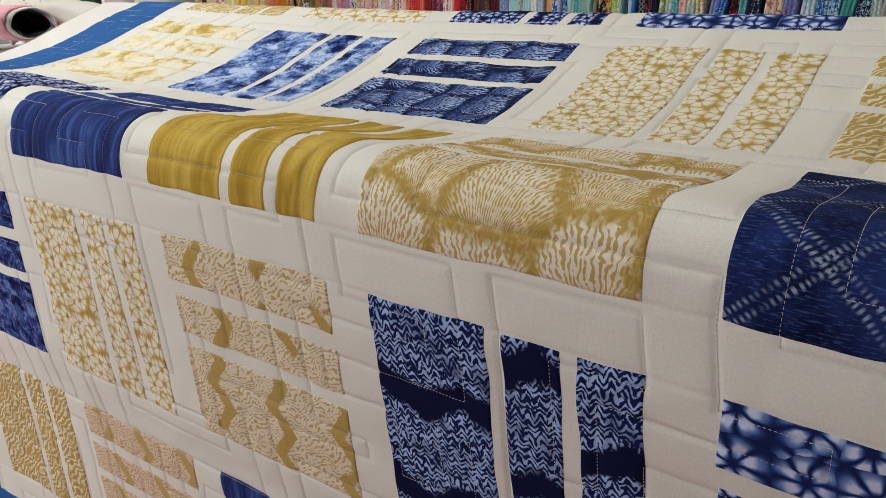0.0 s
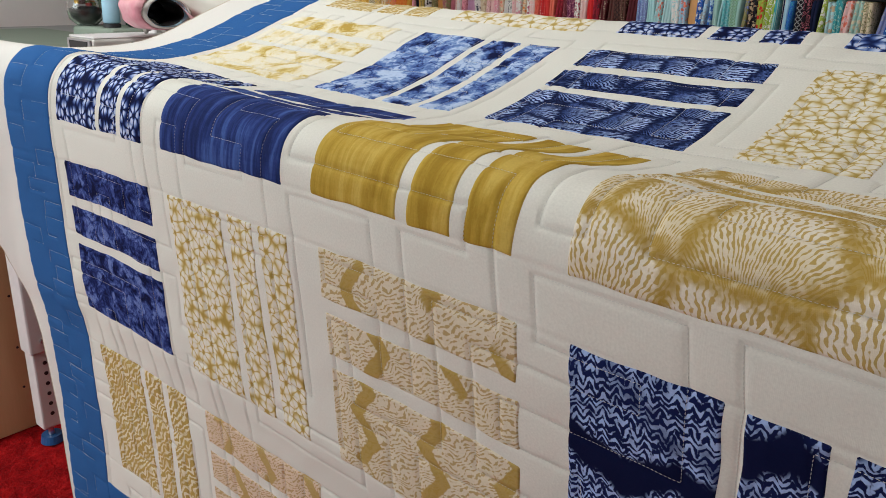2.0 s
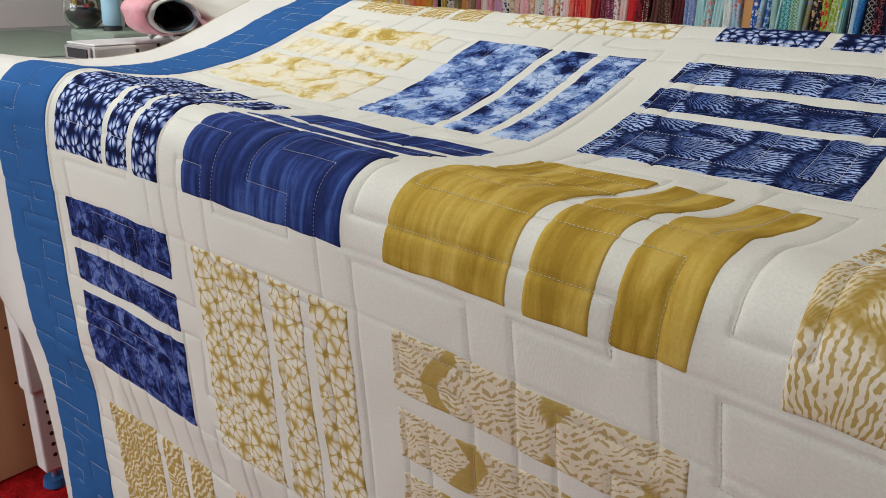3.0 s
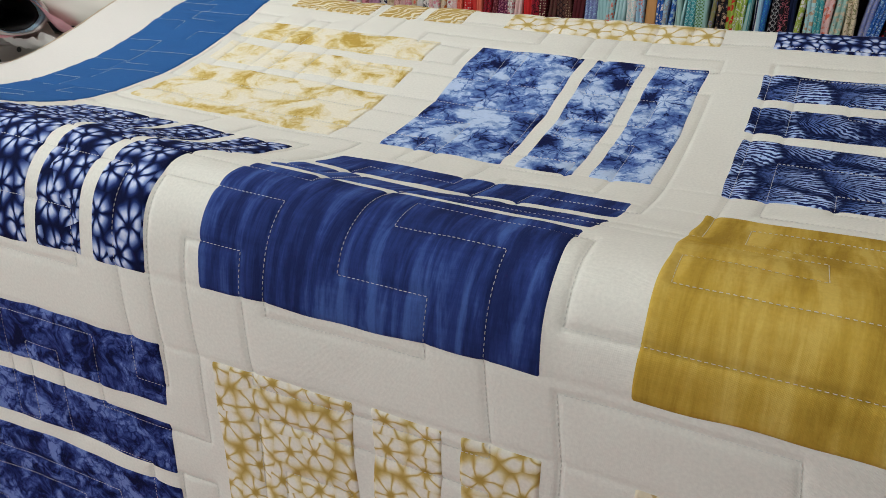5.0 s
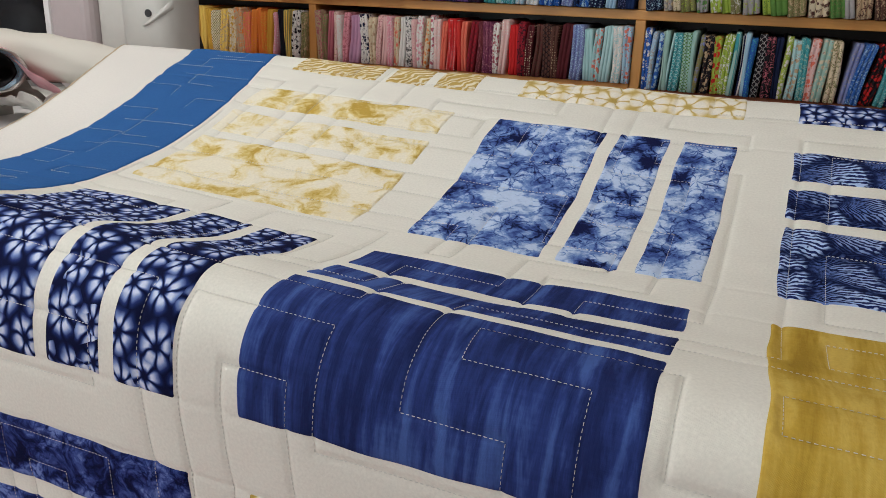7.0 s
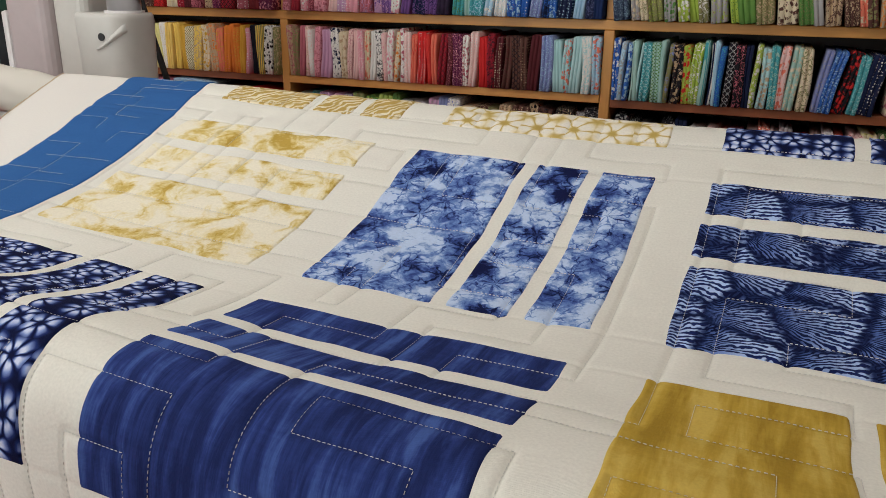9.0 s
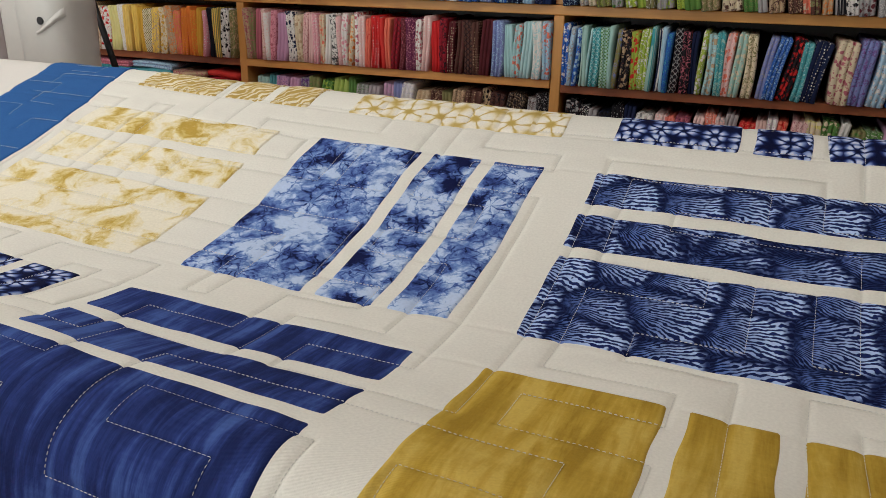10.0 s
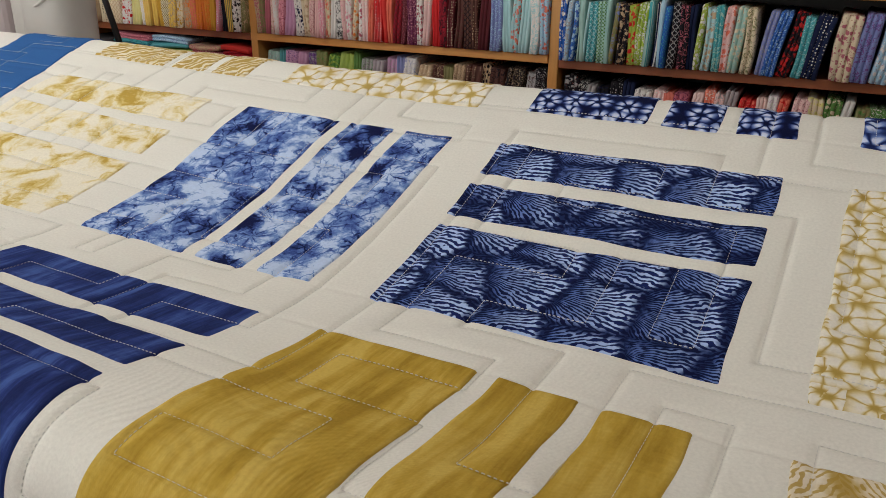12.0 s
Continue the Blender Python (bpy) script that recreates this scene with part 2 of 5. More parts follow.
def fabric_leaf(name, dark, ground, blob):
    """Small leaf dashes on a pale ground, with solid bent ochre bars."""
    m = Mat(name, 0.92, spec=0.07)
    uv = m.coord("UV", shift=m.per_object())
    x, y, _ = m.split(uv)
    drift = m.math("ADD", m.math("MULTIPLY", m.math("SUBTRACT", m.noise(uv, 26.0, 1.0), 0.5), 44.0), m.math("MULTIPLY", m.math("SUBTRACT", m.noise(uv, 62.0, 1.0), 0.5), 15.0))
    phase = m.math("ADD", m.math("MULTIPLY", m.math("ADD", y, m.math("MULTIPLY", x, 0.6)), 2 * math.pi / 0.0060), drift)
    grain = m.math("SUBTRACT", m.noise(uv, 200.0, 2.0), 0.5)
    dash = m.step(m.math("ADD", m.math("SINE", phase), m.math("MULTIPLY", grain, 7.0)), 0.30, 0.80)
    c = m.mix(m.math("MULTIPLY", dash, 0.85), ground, dark)
    wob = m.math("MULTIPLY", m.math("SUBTRACT", m.noise(uv, 60.0, 2.0), 0.5), 0.010)
    lean = m.math("MULTIPLY", m.math("PINGPONG", y, 0.034), 0.75)
    bar = m.math("ABSOLUTE", m.math("SUBTRACT", m.math("FRACT", m.math("MULTIPLY", m.math("ADD", m.math("ADD", x, lean), wob), 9.5)), 0.5))
    gate = m.step(m.noise(uv, 13.0, 1.0), 0.36, 0.42)
    solid = m.math("MULTIPLY", m.step(bar, 0.115, 0.090), gate)
    c = m.mix(m.math("MULTIPLY", solid, 0.92), c, blob)
    c = m.mix(m.math("MULTIPLY", m.noise(uv, 20.0, 2.0), 0.22), c, blob)
    return m.cloth(c, uv)


def fabric_chain(name):
    """Navy ground with pale knotted dots in crossing diagonal rows."""
    m = Mat(name, 0.92, spec=0.07)
    uv = m.coord("UV")
    w = m.warp(uv, 28.0, 0.010)
    x, y, _ = m.split(w)
    k = None
    for sx in (1.0, -1.0):
        p = m.math("ADD", m.math("MULTIPLY", x, sx), m.math("MULTIPLY", y, 1.1))
        q = m.math("SUBTRACT", m.math("MULTIPLY", y, 1.0), m.math("MULTIPLY", x, sx))
        row = m.math("ABSOLUTE", m.math("SUBTRACT", m.math("FRACT", m.math("MULTIPLY", p, 8.5)), 0.5))
        dots = m.step(m.math("SINE", m.math("MULTIPLY", q, 980.0)), -0.4, 0.7)
        strand = m.math("MULTIPLY", m.step(m.math("ABSOLUTE", m.math("SUBTRACT", row, 0.055)), 0.046, 0.004), dots)
        k = strand if k is None else m.math("MAXIMUM", k, strand)
    k = m.math("MULTIPLY", k, m.step(m.noise(uv, 60.0, 3.0), 0.30, 0.62))
    haze = m.noise(uv, 14.0, 4.0, 0.6)
    base = m.ramp(haze, (0.40, NAVY), (0.66, INDIGO))
    weave = m.noise(m.coord("UV", (1, 5, 1)), 130.0, 2.0)
    base = m.mix(m.math("MULTIPLY", m.step(weave, 0.52, 0.66), 0.35), base, MIDBLUE)
    c = m.mix(m.math("MULTIPLY", k, 0.55), base, PALE)
    return m.cloth(c, uv)


MAT_WHITE = white_cotton("cream_sashing_cotton", (0.800, 0.785, 0.705))
MAT_BACK = white_cotton("white_backing_cotton", (0.745, 0.715, 0.665))
MAT_LEADER = white_cotton("cream_leader_cotton", (0.60, 0.565, 0.50))
# darker tan copy of the backing cotton, painting its shaded underside at the edge
MAT_EDGE_SHADE = white_cotton("shaded_tan_edge_cotton", (0.46, 0.37, 0.25))
MAT_BORDER = border_cotton()
FAB = {
    "star_blue": fabric_flower("indigo_star_shibori", NAVY, INDIGO, (0.20, 0.28, 0.56), (0.62, 0.68, 0.84), 33.0, 0.50, 0.45, 0.38, 0.014),
    "star_soft": fabric_flower("soft_indigo_star_shibori", (0.010, 0.018, 0.085), (0.030, 0.060, 0.22), (0.16, 0.25, 0.54), (0.60, 0.68, 0.86), 24.0, 0.52, 0.50, 0.30, 0.012),
    "stripe_blue": fabric_streak("indigo_streaked_cotton", (0.0105, 0.0165, 0.080), (0.023, 0.040, 0.170), (0.062, 0.115, 0.34), 80.0, 9.0, 0.80),
    "splotch_blue": fabric_cloud("indigo_blotched_cotton", NAVY, (0.013, 0.021, 0.110), (0.048, 0.078, 0.27), (0.16, 0.22, 0.50), 34.0, 0.5, 0.012),
    "cloud_blue": fabric_burst("indigo_cloud_shibori", (0.008, 0.012, 0.060), (0.045, 0.085, 0.29), (0.15, 0.255, 0.55), (0.50, 0.62, 0.83)),
    "shell_blue": fabric_shell("indigo_fan_shibori", (0.005, 0.008, 0.040), (0.012, 0.022, 0.115), (0.46, 0.60, 0.90), 0.060, 0.0040, False, 0.10, 5.5, 0.10, 0.14, 0.50),
    "zebra_blue": fabric_zebra("indigo_chevron_shibori", (0.005, 0.008, 0.042), (0.011, 0.020, 0.105), (0.40, 0.53, 0.86), 0.0072, True, 0.0, 0.20),
    "chain_blue": fabric_chain("indigo_knotted_shibori"),
    "streak_gold": fabric_streak("mustard_streaked_cotton", (0.35, 0.215, 0.024), (0.48, 0.315, 0.044), (0.62, 0.44, 0.100), 46.0, 6.0, 0.95),
    "comb_gold": fabric_flower("gold_honeycomb_shibori", (0.45, 0.31, 0.075), (0.60, 0.46, 0.18), (0.77, 0.69, 0.47), (0.83, 0.79, 0.68), 33.0, 0.34, 0.56, 0.40, 0.012),
    "cloud_gold": fabric_cloud("gold_cloud_shibori", (0.50, 0.34, 0.07), (0.66, 0.51, 0.19), (0.79, 0.70, 0.44), (0.83, 0.78, 0.63), 26.0, 0.25, 0.055, 6.0, 0.60),
    "fan_gold": fabric_shell("gold_fan_shibori", (0.43, 0.285, 0.060), (0.53, 0.385, 0.14), (0.82, 0.75, 0.62), 0.090, 0.0041, True, 0.46, 6.0, -0.30, 0.14, 0.60, (0.66, 0.53, 0.28)),
    "leaf_tan": fabric_leaf("tan_leaf_shibori", (0.47, 0.33, 0.12), (0.80, 0.72, 0.56), (0.46, 0.315, 0.075)),
    "lattice_gold": fabric_flower("gold_lattice_shibori", (0.50, 0.36, 0.10), (0.60, 0.46, 0.18), (0.80, 0.72, 0.52), (0.84, 0.80, 0.70), 22.0, 0.34, 0.56, 0.18),
    "diag_gold": fabric_zebra("gold_diagonal_shibori", (0.41, 0.27, 0.06), (0.54, 0.39, 0.13), (0.80, 0.72, 0.52), 0.0098, False, 0.8, 0.15, 4.0, 0.25),
    "leaf_rose": fabric_leaf("rosy_tan_leaf_shibori", (0.46, 0.30, 0.12), (0.76, 0.60, 0.46), (0.50, 0.35, 0.12)),
}


# ---- the quilt's surface ----
PROFILE = [(.440, .60), (.436, .80), (.428, .93), (.412, .985), (.390, 1.008), (.362, 1.015), (.32, 1.003), (.25, .978), (.18, .952),
           (.12, .930), (.06, .914), (0, .904), (-.06, .902), (-.12, .906), (-.165, .914), (-.205, .921), (-.240, .920), (-.264, .908),
           (-.277, .885), (-.281, .85), (-.281, .79), (-.272, .70), (-.263, .6), (-.255, .51), (-.243, .43), (-.232, .2), (-.232, -.12)]


def smooth_line(points, n=24):
    p = np.array(points)
    out = []
    for i in range(len(p) - 1):
        a, b, c, d = p[max(i - 1, 0)], p[i], p[i + 1], p[min(i + 2, len(p) - 1)]
        for k in range(n):
            t = k / n
            out.append(0.5 * (2 * b + (c - a) * t + (2 * a - 5 * b + 4 * c - d) * t * t + (3 * b - a - 3 * c + d) * t ** 3))
    out.append(p[-1])
    return np.array(out)


LINE = smooth_line(PROFILE)
ALONG = np.r_[0, np.cumsum(np.hypot(*np.diff(LINE, axis=0).T))]
ALONG -= ALONG[np.argmin(np.abs(LINE[:, 0]) + np.abs(LINE[:, 1] - 0.905) * 0.1)]


SKEW_V, SKEW_X = (-0.33, -0.26, 0.0, 0.06, 0.2, 0.327, 0.384, 0.7), (0.010, 0.008, 0.0, -0.004, -0.008, -0.009, -0.001, 0.0)
BOW_V, BOW_X = (-0.40, -0.20, 0.0, 0.18, 0.33, 0.5, 0.7, 1.07), (-0.014, 0.027, 0.024, 0.027, 0.020, 0.006, 0.007, -0.024)


def drape(x, v):
    """Where the cloth lies: x across, v along it from the middle (minus: to the back rail, plus: over the front rail and down)."""
    x, v = np.broadcast_arrays(np.asarray(x, float), np.asarray(v, float))
    y, z = np.interp(v, ALONG, LINE[:, 0]), np.interp(v, ALONG, LINE[:, 1])
    f = np.where(x < 0.6, np.clip((-0.04 - y) / 0.21, 0, 1), np.clip((0.05 - y) / 0.28, 0, 1))
    f = f * f * (3 - 2 * f)
    g = 1 - 0.5 * np.clip((v - 0.40) / 0.25, 0, 1)
    lift = 0.024 * np.clip((0.56 - x) / 0.60, 0, 1) ** 1.5 * np.clip((y + 0.32) / 0.08, 0, 1) * np.clip((0.5 - y) / 0.3, 0, 1) * np.clip((z - 0.84) / 0.05, 0, 1)
    sag = 0.019 * np.clip((0.66 - x) / 0.66, 0, 1.2) * np.clip((v - 0.22) / 0.14, 0, 1) * np.clip((0.66 - v) / 0.22, 0, 1)
    y = y - 0.063 * (np.maximum(x, 0.08) - 0.6) * f * g - 0.05 * np.maximum(0, 0.02 - x) * f
    side = np.interp(v, SKEW_V, SKEW_X) + np.interp(v, BOW_V, BOW_X) * np.clip(-x / 0.04, 0, 1)
    return np.stack([x + side, y, z + lift - sag], -1)


# quilting lines: one rectangular meander that rounds a random tree
PITCH = 0.043
X0, X1, V0, V1 = -0.50, 2.16, -0.60, 1.22
NX, NV = int((X1 - X0) / PITCH) // 2 * 2, int((V1 - V0) / PITCH) // 2 * 2
rng = random.Random(7)
gx = [X0 + PITCH * i + rng.uniform(-0.011, 0.011) for i in range(NX)]
gv = [V0 + PITCH * i + rng.uniform(-0.011, 0.011) for i in range(NV)]


def meander():
    cx, cv = NX // 2, NV // 2
    joined, seen, stack = set(), {(0, 0)}, [(0, 0)]
    while stack:
        a = stack[-1] if rng.random() < 0.72 else stack[rng.randrange(len(stack))]
        ways = [(a[0] + i, a[1] + j) for i, j in ((1, 0), (-1, 0), (0, 1), (0, -1))]
        ways = [w for w in ways if 0 <= w[0] < cx and 0 <= w[1] < cv and w not in seen]
        if not ways:
            stack.remove(a)
            continue
        b = rng.choice(ways)
        seen.add(b)
        joined.add((a, b))
        joined.add((b, a))
        stack.append(b)
    segs = []
    for i in range(cx):
        for j in range(cv):
            for di, dj in ((1, 0), (0, 1)):
                o = (i + di, j + dj)
                linked = ((i, j), o) in joined
                if di:
                    a, b, c = 2 * i + 1, 2 * i + 2, 2 * j
                    if linked:
                        segs += [((a, c), (b, c)), ((a, c + 1), (b, c + 1))]
                    else:
                        segs.append(((a, c), (a, c + 1)))
                        if i + 1 < cx:
                            segs.append(((b, c), (b, c + 1)))
                else:
                    a, b, c = 2 * j + 1, 2 * j + 2, 2 * i
                    if linked:
                        segs += [((c, a), (c, b)), ((c + 1, a), (c + 1, b))]
                    else:
                        segs.append(((c, a), (c + 1, a)))
                        if j + 1 < cv:
                            segs.append(((c, b), (c + 1, b)))
    return [((gx[a], gv[b]), (gx[c], gv[d])) for (a, b), (c, d) in segs if max(a, c) < NX and max(b, d) < NV]


def border_lines():
    """Short steps across the border: in from one edge, then a turn along it."""
    out, v, side = [], -0.50, 0
    while v < 1.15:
        far, deep = rng.uniform(0.045, 0.105), rng.uniform(0.022, 0.040)
        a = -0.186 if side else -0.050
        b = a + far if side else a - far
        out += [((a, v), (b, v)), ((b, v), (b, v + deep))]
        if rng.random() < 0.6:
            out.append(((b, v + deep), ((a + b) / 2, v + deep)))
        v += rng.uniform(0.026, 0.044)
        side = 1 - side if rng.random() < 0.7 else side
    return out


SEAMS = [seam for seam in meander() if min(seam[0][0], seam[1][0]) > -0.045] + border_lines()
STEP = 0.002
HX, HV = np.arange(X0 - 0.05, X1 + 0.05, STEP), np.arange(V0 - 0.05, V1 + 0.12, STEP)
near = np.full((len(HV), len(HX)), 0.03)
for (ax, av), (bx, bv) in SEAMS:
    i0, i1 = np.searchsorted(HX, (min(ax, bx) - 0.03, max(ax, bx) + 0.03))
    j0, j1 = np.searchsorted(HV, (min(av, bv) - 0.03, max(av, bv) + 0.03))
    qx, qv = HX[None, i0:i1], HV[j0:j1, None]
    dx = np.maximum(np.maximum(min(ax, bx) - qx, qx - max(ax, bx)), 0)
    dv = np.maximum(np.maximum(min(av, bv) - qv, qv - max(av, bv)), 0)
    near[j0:j1, i0:i1] = np.minimum(near[j0:j1, i0:i1], np.hypot(dx, dv))


def soft_noise(shape, cells, seed):
    r = np.random.RandomState(seed)
    n = (int(shape[0] / cells) + 3, int(shape[1] / cells) + 3)
    g = r.rand(*n) - 0.5
    a, b = np.arange(shape[0]) / cells, np.arange(shape[1]) / cells
    i, j = a.astype(int), b.astype(int)
    u, w = (a - i)[:, None], (b - j)[None]
    u, w = u * u * (3 - 2 * u), w * w * (3 - 2 * w)
    return (g[np.ix_(i, j)] * (1 - u) + g[np.ix_(i + 1, j)] * u) * (1 - w) + (g[np.ix_(i, j + 1)] * (1 - u) + g[np.ix_(i + 1, j + 1)] * u) * w


PUFF = 0.0019 * (1 - np.exp(-(near / 0.0020) ** 1.3)) * (1 + 0.8 * soft_noise(near.shape, 27, 9)) + 0.0006 * (1 - np.exp(-(near / 0.010) ** 1.6)) * (1 + 0.7 * soft_noise(near.shape, 21, 3))
PUFF += 0.0030 * soft_noise(near.shape, 39, 1) + 0.0010 * soft_noise(near.shape, 11, 2) - 0.0021

# seams of the sashing strips, just above and below every row of blocks
for edge in (-0.327, -0.262, 0.001, 0.060, 0.327, 0.384, 0.665, 0.740, 1.003):
    PUFF -= (0.0011 * np.exp(-((HV - edge) / 0.0022) ** 2))[:, None]


def puff(x, v):
    a = np.clip((np.asarray(x) - HX[0]) / STEP, 0, len(HX) - 2.001)
    b = np.clip((np.asarray(v) - HV[0]) / STEP, 0, len(HV) - 2.001)
    i, j = a.astype(int), b.astype(int)
    u, w = a - i, b - j
    return (PUFF[j, i] * (1 - u) + PUFF[j, i + 1] * u) * (1 - w) + (PUFF[j + 1, i] * (1 - u) + PUFF[j + 1, i + 1] * u) * w


def cloth_point(x, v, up=0.0, relief=1.0):
    e = 0.004
    p = drape(x, v)
    n = np.cross(drape(x, np.asarray(v) - e) - drape(x, np.asarray(v) + e), drape(np.asarray(x) - e, v) - drape(np.asarray(x) + e, v))
    n /= np.linalg.norm(n, axis=-1, keepdims=True)
    n *= np.where(n[..., 2:3] + 0.3 * -n[..., 1:2] < -0.5, -1, 1)
    return p + n * (puff(x, v) * relief + up)[..., None]


def link_mesh(name, verts, faces, material, parent=None, uv=None, smooth=True, label=""):
    me = bpy.data.meshes.new(name)
    me.from_pydata(verts, [], faces)
    if uv is not None:
        layer = me.uv_layers.new(name="UVMap")
        loops = np.empty(len(me.loops), dtype=np.int32)
        me.loops.foreach_get("vertex_index", loops)
        layer.data.foreach_set("uv", np.asarray(uv, dtype=np.float32)[loops].ravel())
    if smooth:
        me.polygons.foreach_set("use_smooth", [True] * len(me.polygons))
    me.materials.append(material)
    ob = new(name, me)
    if parent is not None:
        ob.parent = parent
    if label:
        tagged(ob, label)
    return ob


def part(name, bm, material, parent=None, label="", smooth=False):
    me = bpy.data.meshes.new(name)
    bmesh.ops.recalc_face_normals(bm, faces=bm.faces)
    bm.to_mesh(me)
    bm.free()
    if smooth:
        me.polygons.foreach_set("use_smooth", [True] * len(me.polygons))
    me.materials.append(material)
    ob = new(name, me)
    if parent is not None:
        ob.parent = parent
    if label:
        tagged(ob, label)
    return ob


def grid_faces(nv, nx):
    i = np.arange((nv - 1) * (nx - 1))
    a = i // (nx - 1) * nx + i % (nx - 1)
    return np.stack([a, a + nx, a + nx + 1, a + 1], -1).tolist()


def cloth_sheet(name, xs, vs, material, parent, up=0.0, relief=1.0, rolled=0.0, local=False, label="", shift=None):
    """A piece of cloth over the drape; rolled: how far its outermost rows are tucked under."""
    X, V = np.meshgrid(xs, vs)
    lift = np.full(X.shape, up)
    if rolled:
        lift[0, :] -= rolled
        lift[-1, :] -= rolled
        lift[:, 0] -= rolled
        lift[:, -1] -= rolled
    if shift is not None:
        X, V = X + shift[0](X, V), V + shift[1](X, V)
    P = cloth_point(X, V, lift, relief)
    ou, ov = (xs[0], vs[0]) if local else (0, 0)
    uv = np.stack([X - ou, V - ov], -1).reshape(-1, 2)
    return link_mesh(name, P.reshape(-1, 3).tolist(), grid_faces(len(vs), len(xs)), material, parent, uv, True, label)


def even(a, b, step):
    return np.linspace(a, b, max(2, int(round((b - a) / step)) + 1))


def tucked(a, b, step):
    """Even steps with a narrow extra row at both ends."""
    return np.r_[a, even(a + 0.0012, b - 0.0012, step), b]


# ---- structure ----
def room_material(name, tint, scale=60.0, rough=0.8, spread=0.08, depth=0.002):
    m = Mat(name, rough)
    c = m.coord("Object")
    v = m.noise(c, scale * 0.05, 3.0)
    f = m.noise(c, scale, 4.0)
    col = m.mix(v, tint, tuple(k * (1 - spread) for k in tint))
    return m.done(col, f, 0.3, depth)


def carpet_material():
    m = Mat("red_carpet_pile", 0.95, spec=0.1)
    c = m.coord("Object")
    f = m.noise(c, 160.0, 4.0, 0.7)
    b = m.noise(c, 22.0, 3.0)
    col = m.ramp(m.math("ADD", m.math("MULTIPLY", f, 0.6), m.math("MULTIPLY", b, 0.4)), (0.3, (0.12, 0.003, 0.004)), (0.5, (0.40, 0.006, 0.008)), (0.7, (0.62, 0.016, 0.016)))
    return m.done(col, f, 1.0, 0.012)


def box_bm(x0, x1, y0, y1, z0, z1, bevel=0.0, segments=1):
    bm = bmesh.new()
    bmesh.ops.create_cube(bm, size=1.0)
    for v in bm.verts:
        v.co = Vector((x0 if v.co.x < 0 else x1, y0 if v.co.y < 0 else y1, z0 if v.co.z < 0 else z1))
    if bevel:
        bmesh.ops.bevel(bm, geom=bm.edges[:], offset=bevel, segments=segments, affect="EDGES", profile=0.5)
    return bm


def tube_bm(a, b, r0, r1=None, seg=24, caps=True):
    a, b = Vector(a), Vector(b)
    bm = bmesh.new()
    bmesh.ops.create_cone(bm, cap_ends=caps, segments=seg, radius1=r0, radius2=r0 if r1 is None else r1, depth=(b - a).length)
    m = Matrix.Translation((a + b) / 2) @ (b - a).to_track_quat("Z", "Y").to_matrix().to_4x4()
    bmesh.ops.transform(bm, matrix=m, verts=bm.verts)
    return bm


WALL = room_material("warm_grey_wall_paint", (0.74, 0.72, 0.69))
CEILING = room_material("white_ceiling_paint", (0.80, 0.79, 0.76))
RX0, RX1, RY0, RY1 = -2.7, 3.4, -3.0, 1.72


def structure(name, bm, material, label):
    return tagged(part(name, bm, material), label, "structure", kind="structure")


structure("wall_north", box_bm(RX0 - 0.1, RX1 + 0.1, RY1, RY1 + 0.1, FLOOR - 0.1, CEIL), WALL, "plain painted wall behind the fabric shelves")
WX0, WX1, WZ0, WZ1 = -2.2, 0.0, 0.55, 2.0
structure("wall_south_1", box_bm(RX0 - 0.1, WX0, RY0 - 0.1, RY0, FLOOR - 0.1, CEIL), WALL, "plain painted wall beside the window")
structure("wall_south_2", box_bm(WX1, RX1 + 0.1, RY0 - 0.1, RY0, FLOOR - 0.1, CEIL), WALL, "plain painted wall beside the window")
structure("wall_south_3", box_bm(WX0, WX1, RY0 - 0.1, RY0, FLOOR - 0.1, WZ0), WALL, "plain painted wall under the window")
structure("wall_south_4", box_bm(WX0, WX1, RY0 - 0.1, RY0, WZ1, CEIL), WALL, "plain painted wall over the window")
structure("wall_west", box_bm(RX0 - 0.1, RX0, RY0, RY1, FLOOR - 0.1, CEIL), WALL, "pale grey painted wall of the sewing room")
structure("wall_east", box_bm(RX1, RX1 + 0.1, RY0, RY1, FLOOR - 0.1, CEIL), WALL, "plain painted wall of the sewing room")
structure("ceiling", box_bm(RX0 - 0.1, RX1 + 0.1, RY0 - 0.1, RY1 + 0.1, CEIL, CEIL + 0.1), CEILING, "flat white painted ceiling")


def build_floor():
    xs = np.r_[even(RX0, -1.7, 0.25), even(-1.68, 0.2, 0.010), even(0.3, RX1, 0.25)]
    ys = np.r_[even(RY0, -0.6, 0.25), even(-0.58, 0.6, 0.010), even(0.7, RY1, 0.25)]
    X, Y = np.meshgrid(xs, ys)
    r = np.random.RandomState(5)
    Z = FLOOR - 0.004 + 0.004 * np.sin(X * 143 + 2 * np.sin(Y * 61)) * np.sin(Y * 127 + 2 * np.sin(X * 53)) + r.uniform(-0.003, 0.003, X.shape)
    P = np.stack([X, Y, Z], -1).reshape(-1, 3)
    ob = link_mesh("floor", P.tolist(), [f[::-1] for f in grid_faces(len(ys), len(xs))], carpet_material())
    return tagged(ob, "deep red shaggy carpet floor", "floor", kind="structure")


build_floor()


# ---- the quilt ----
quilt = tagged(new("quilt"), "cream quilt with indigo and gold shibori blocks, draped over a frame", "quilt")
COL = [0.0, 0.33, 0.66, 0.987, 1.315, 1.645]
LONG, SHORT, GAP, SIDE = 0.130, 0.0555, 0.0155, 0.272
ROW = {"A": (-0.590, -0.327), "B": (-0.262, 0.001), "C": (0.060, 0.327), "D": (0.384, 0.665), "E": (0.740, 1.003)}
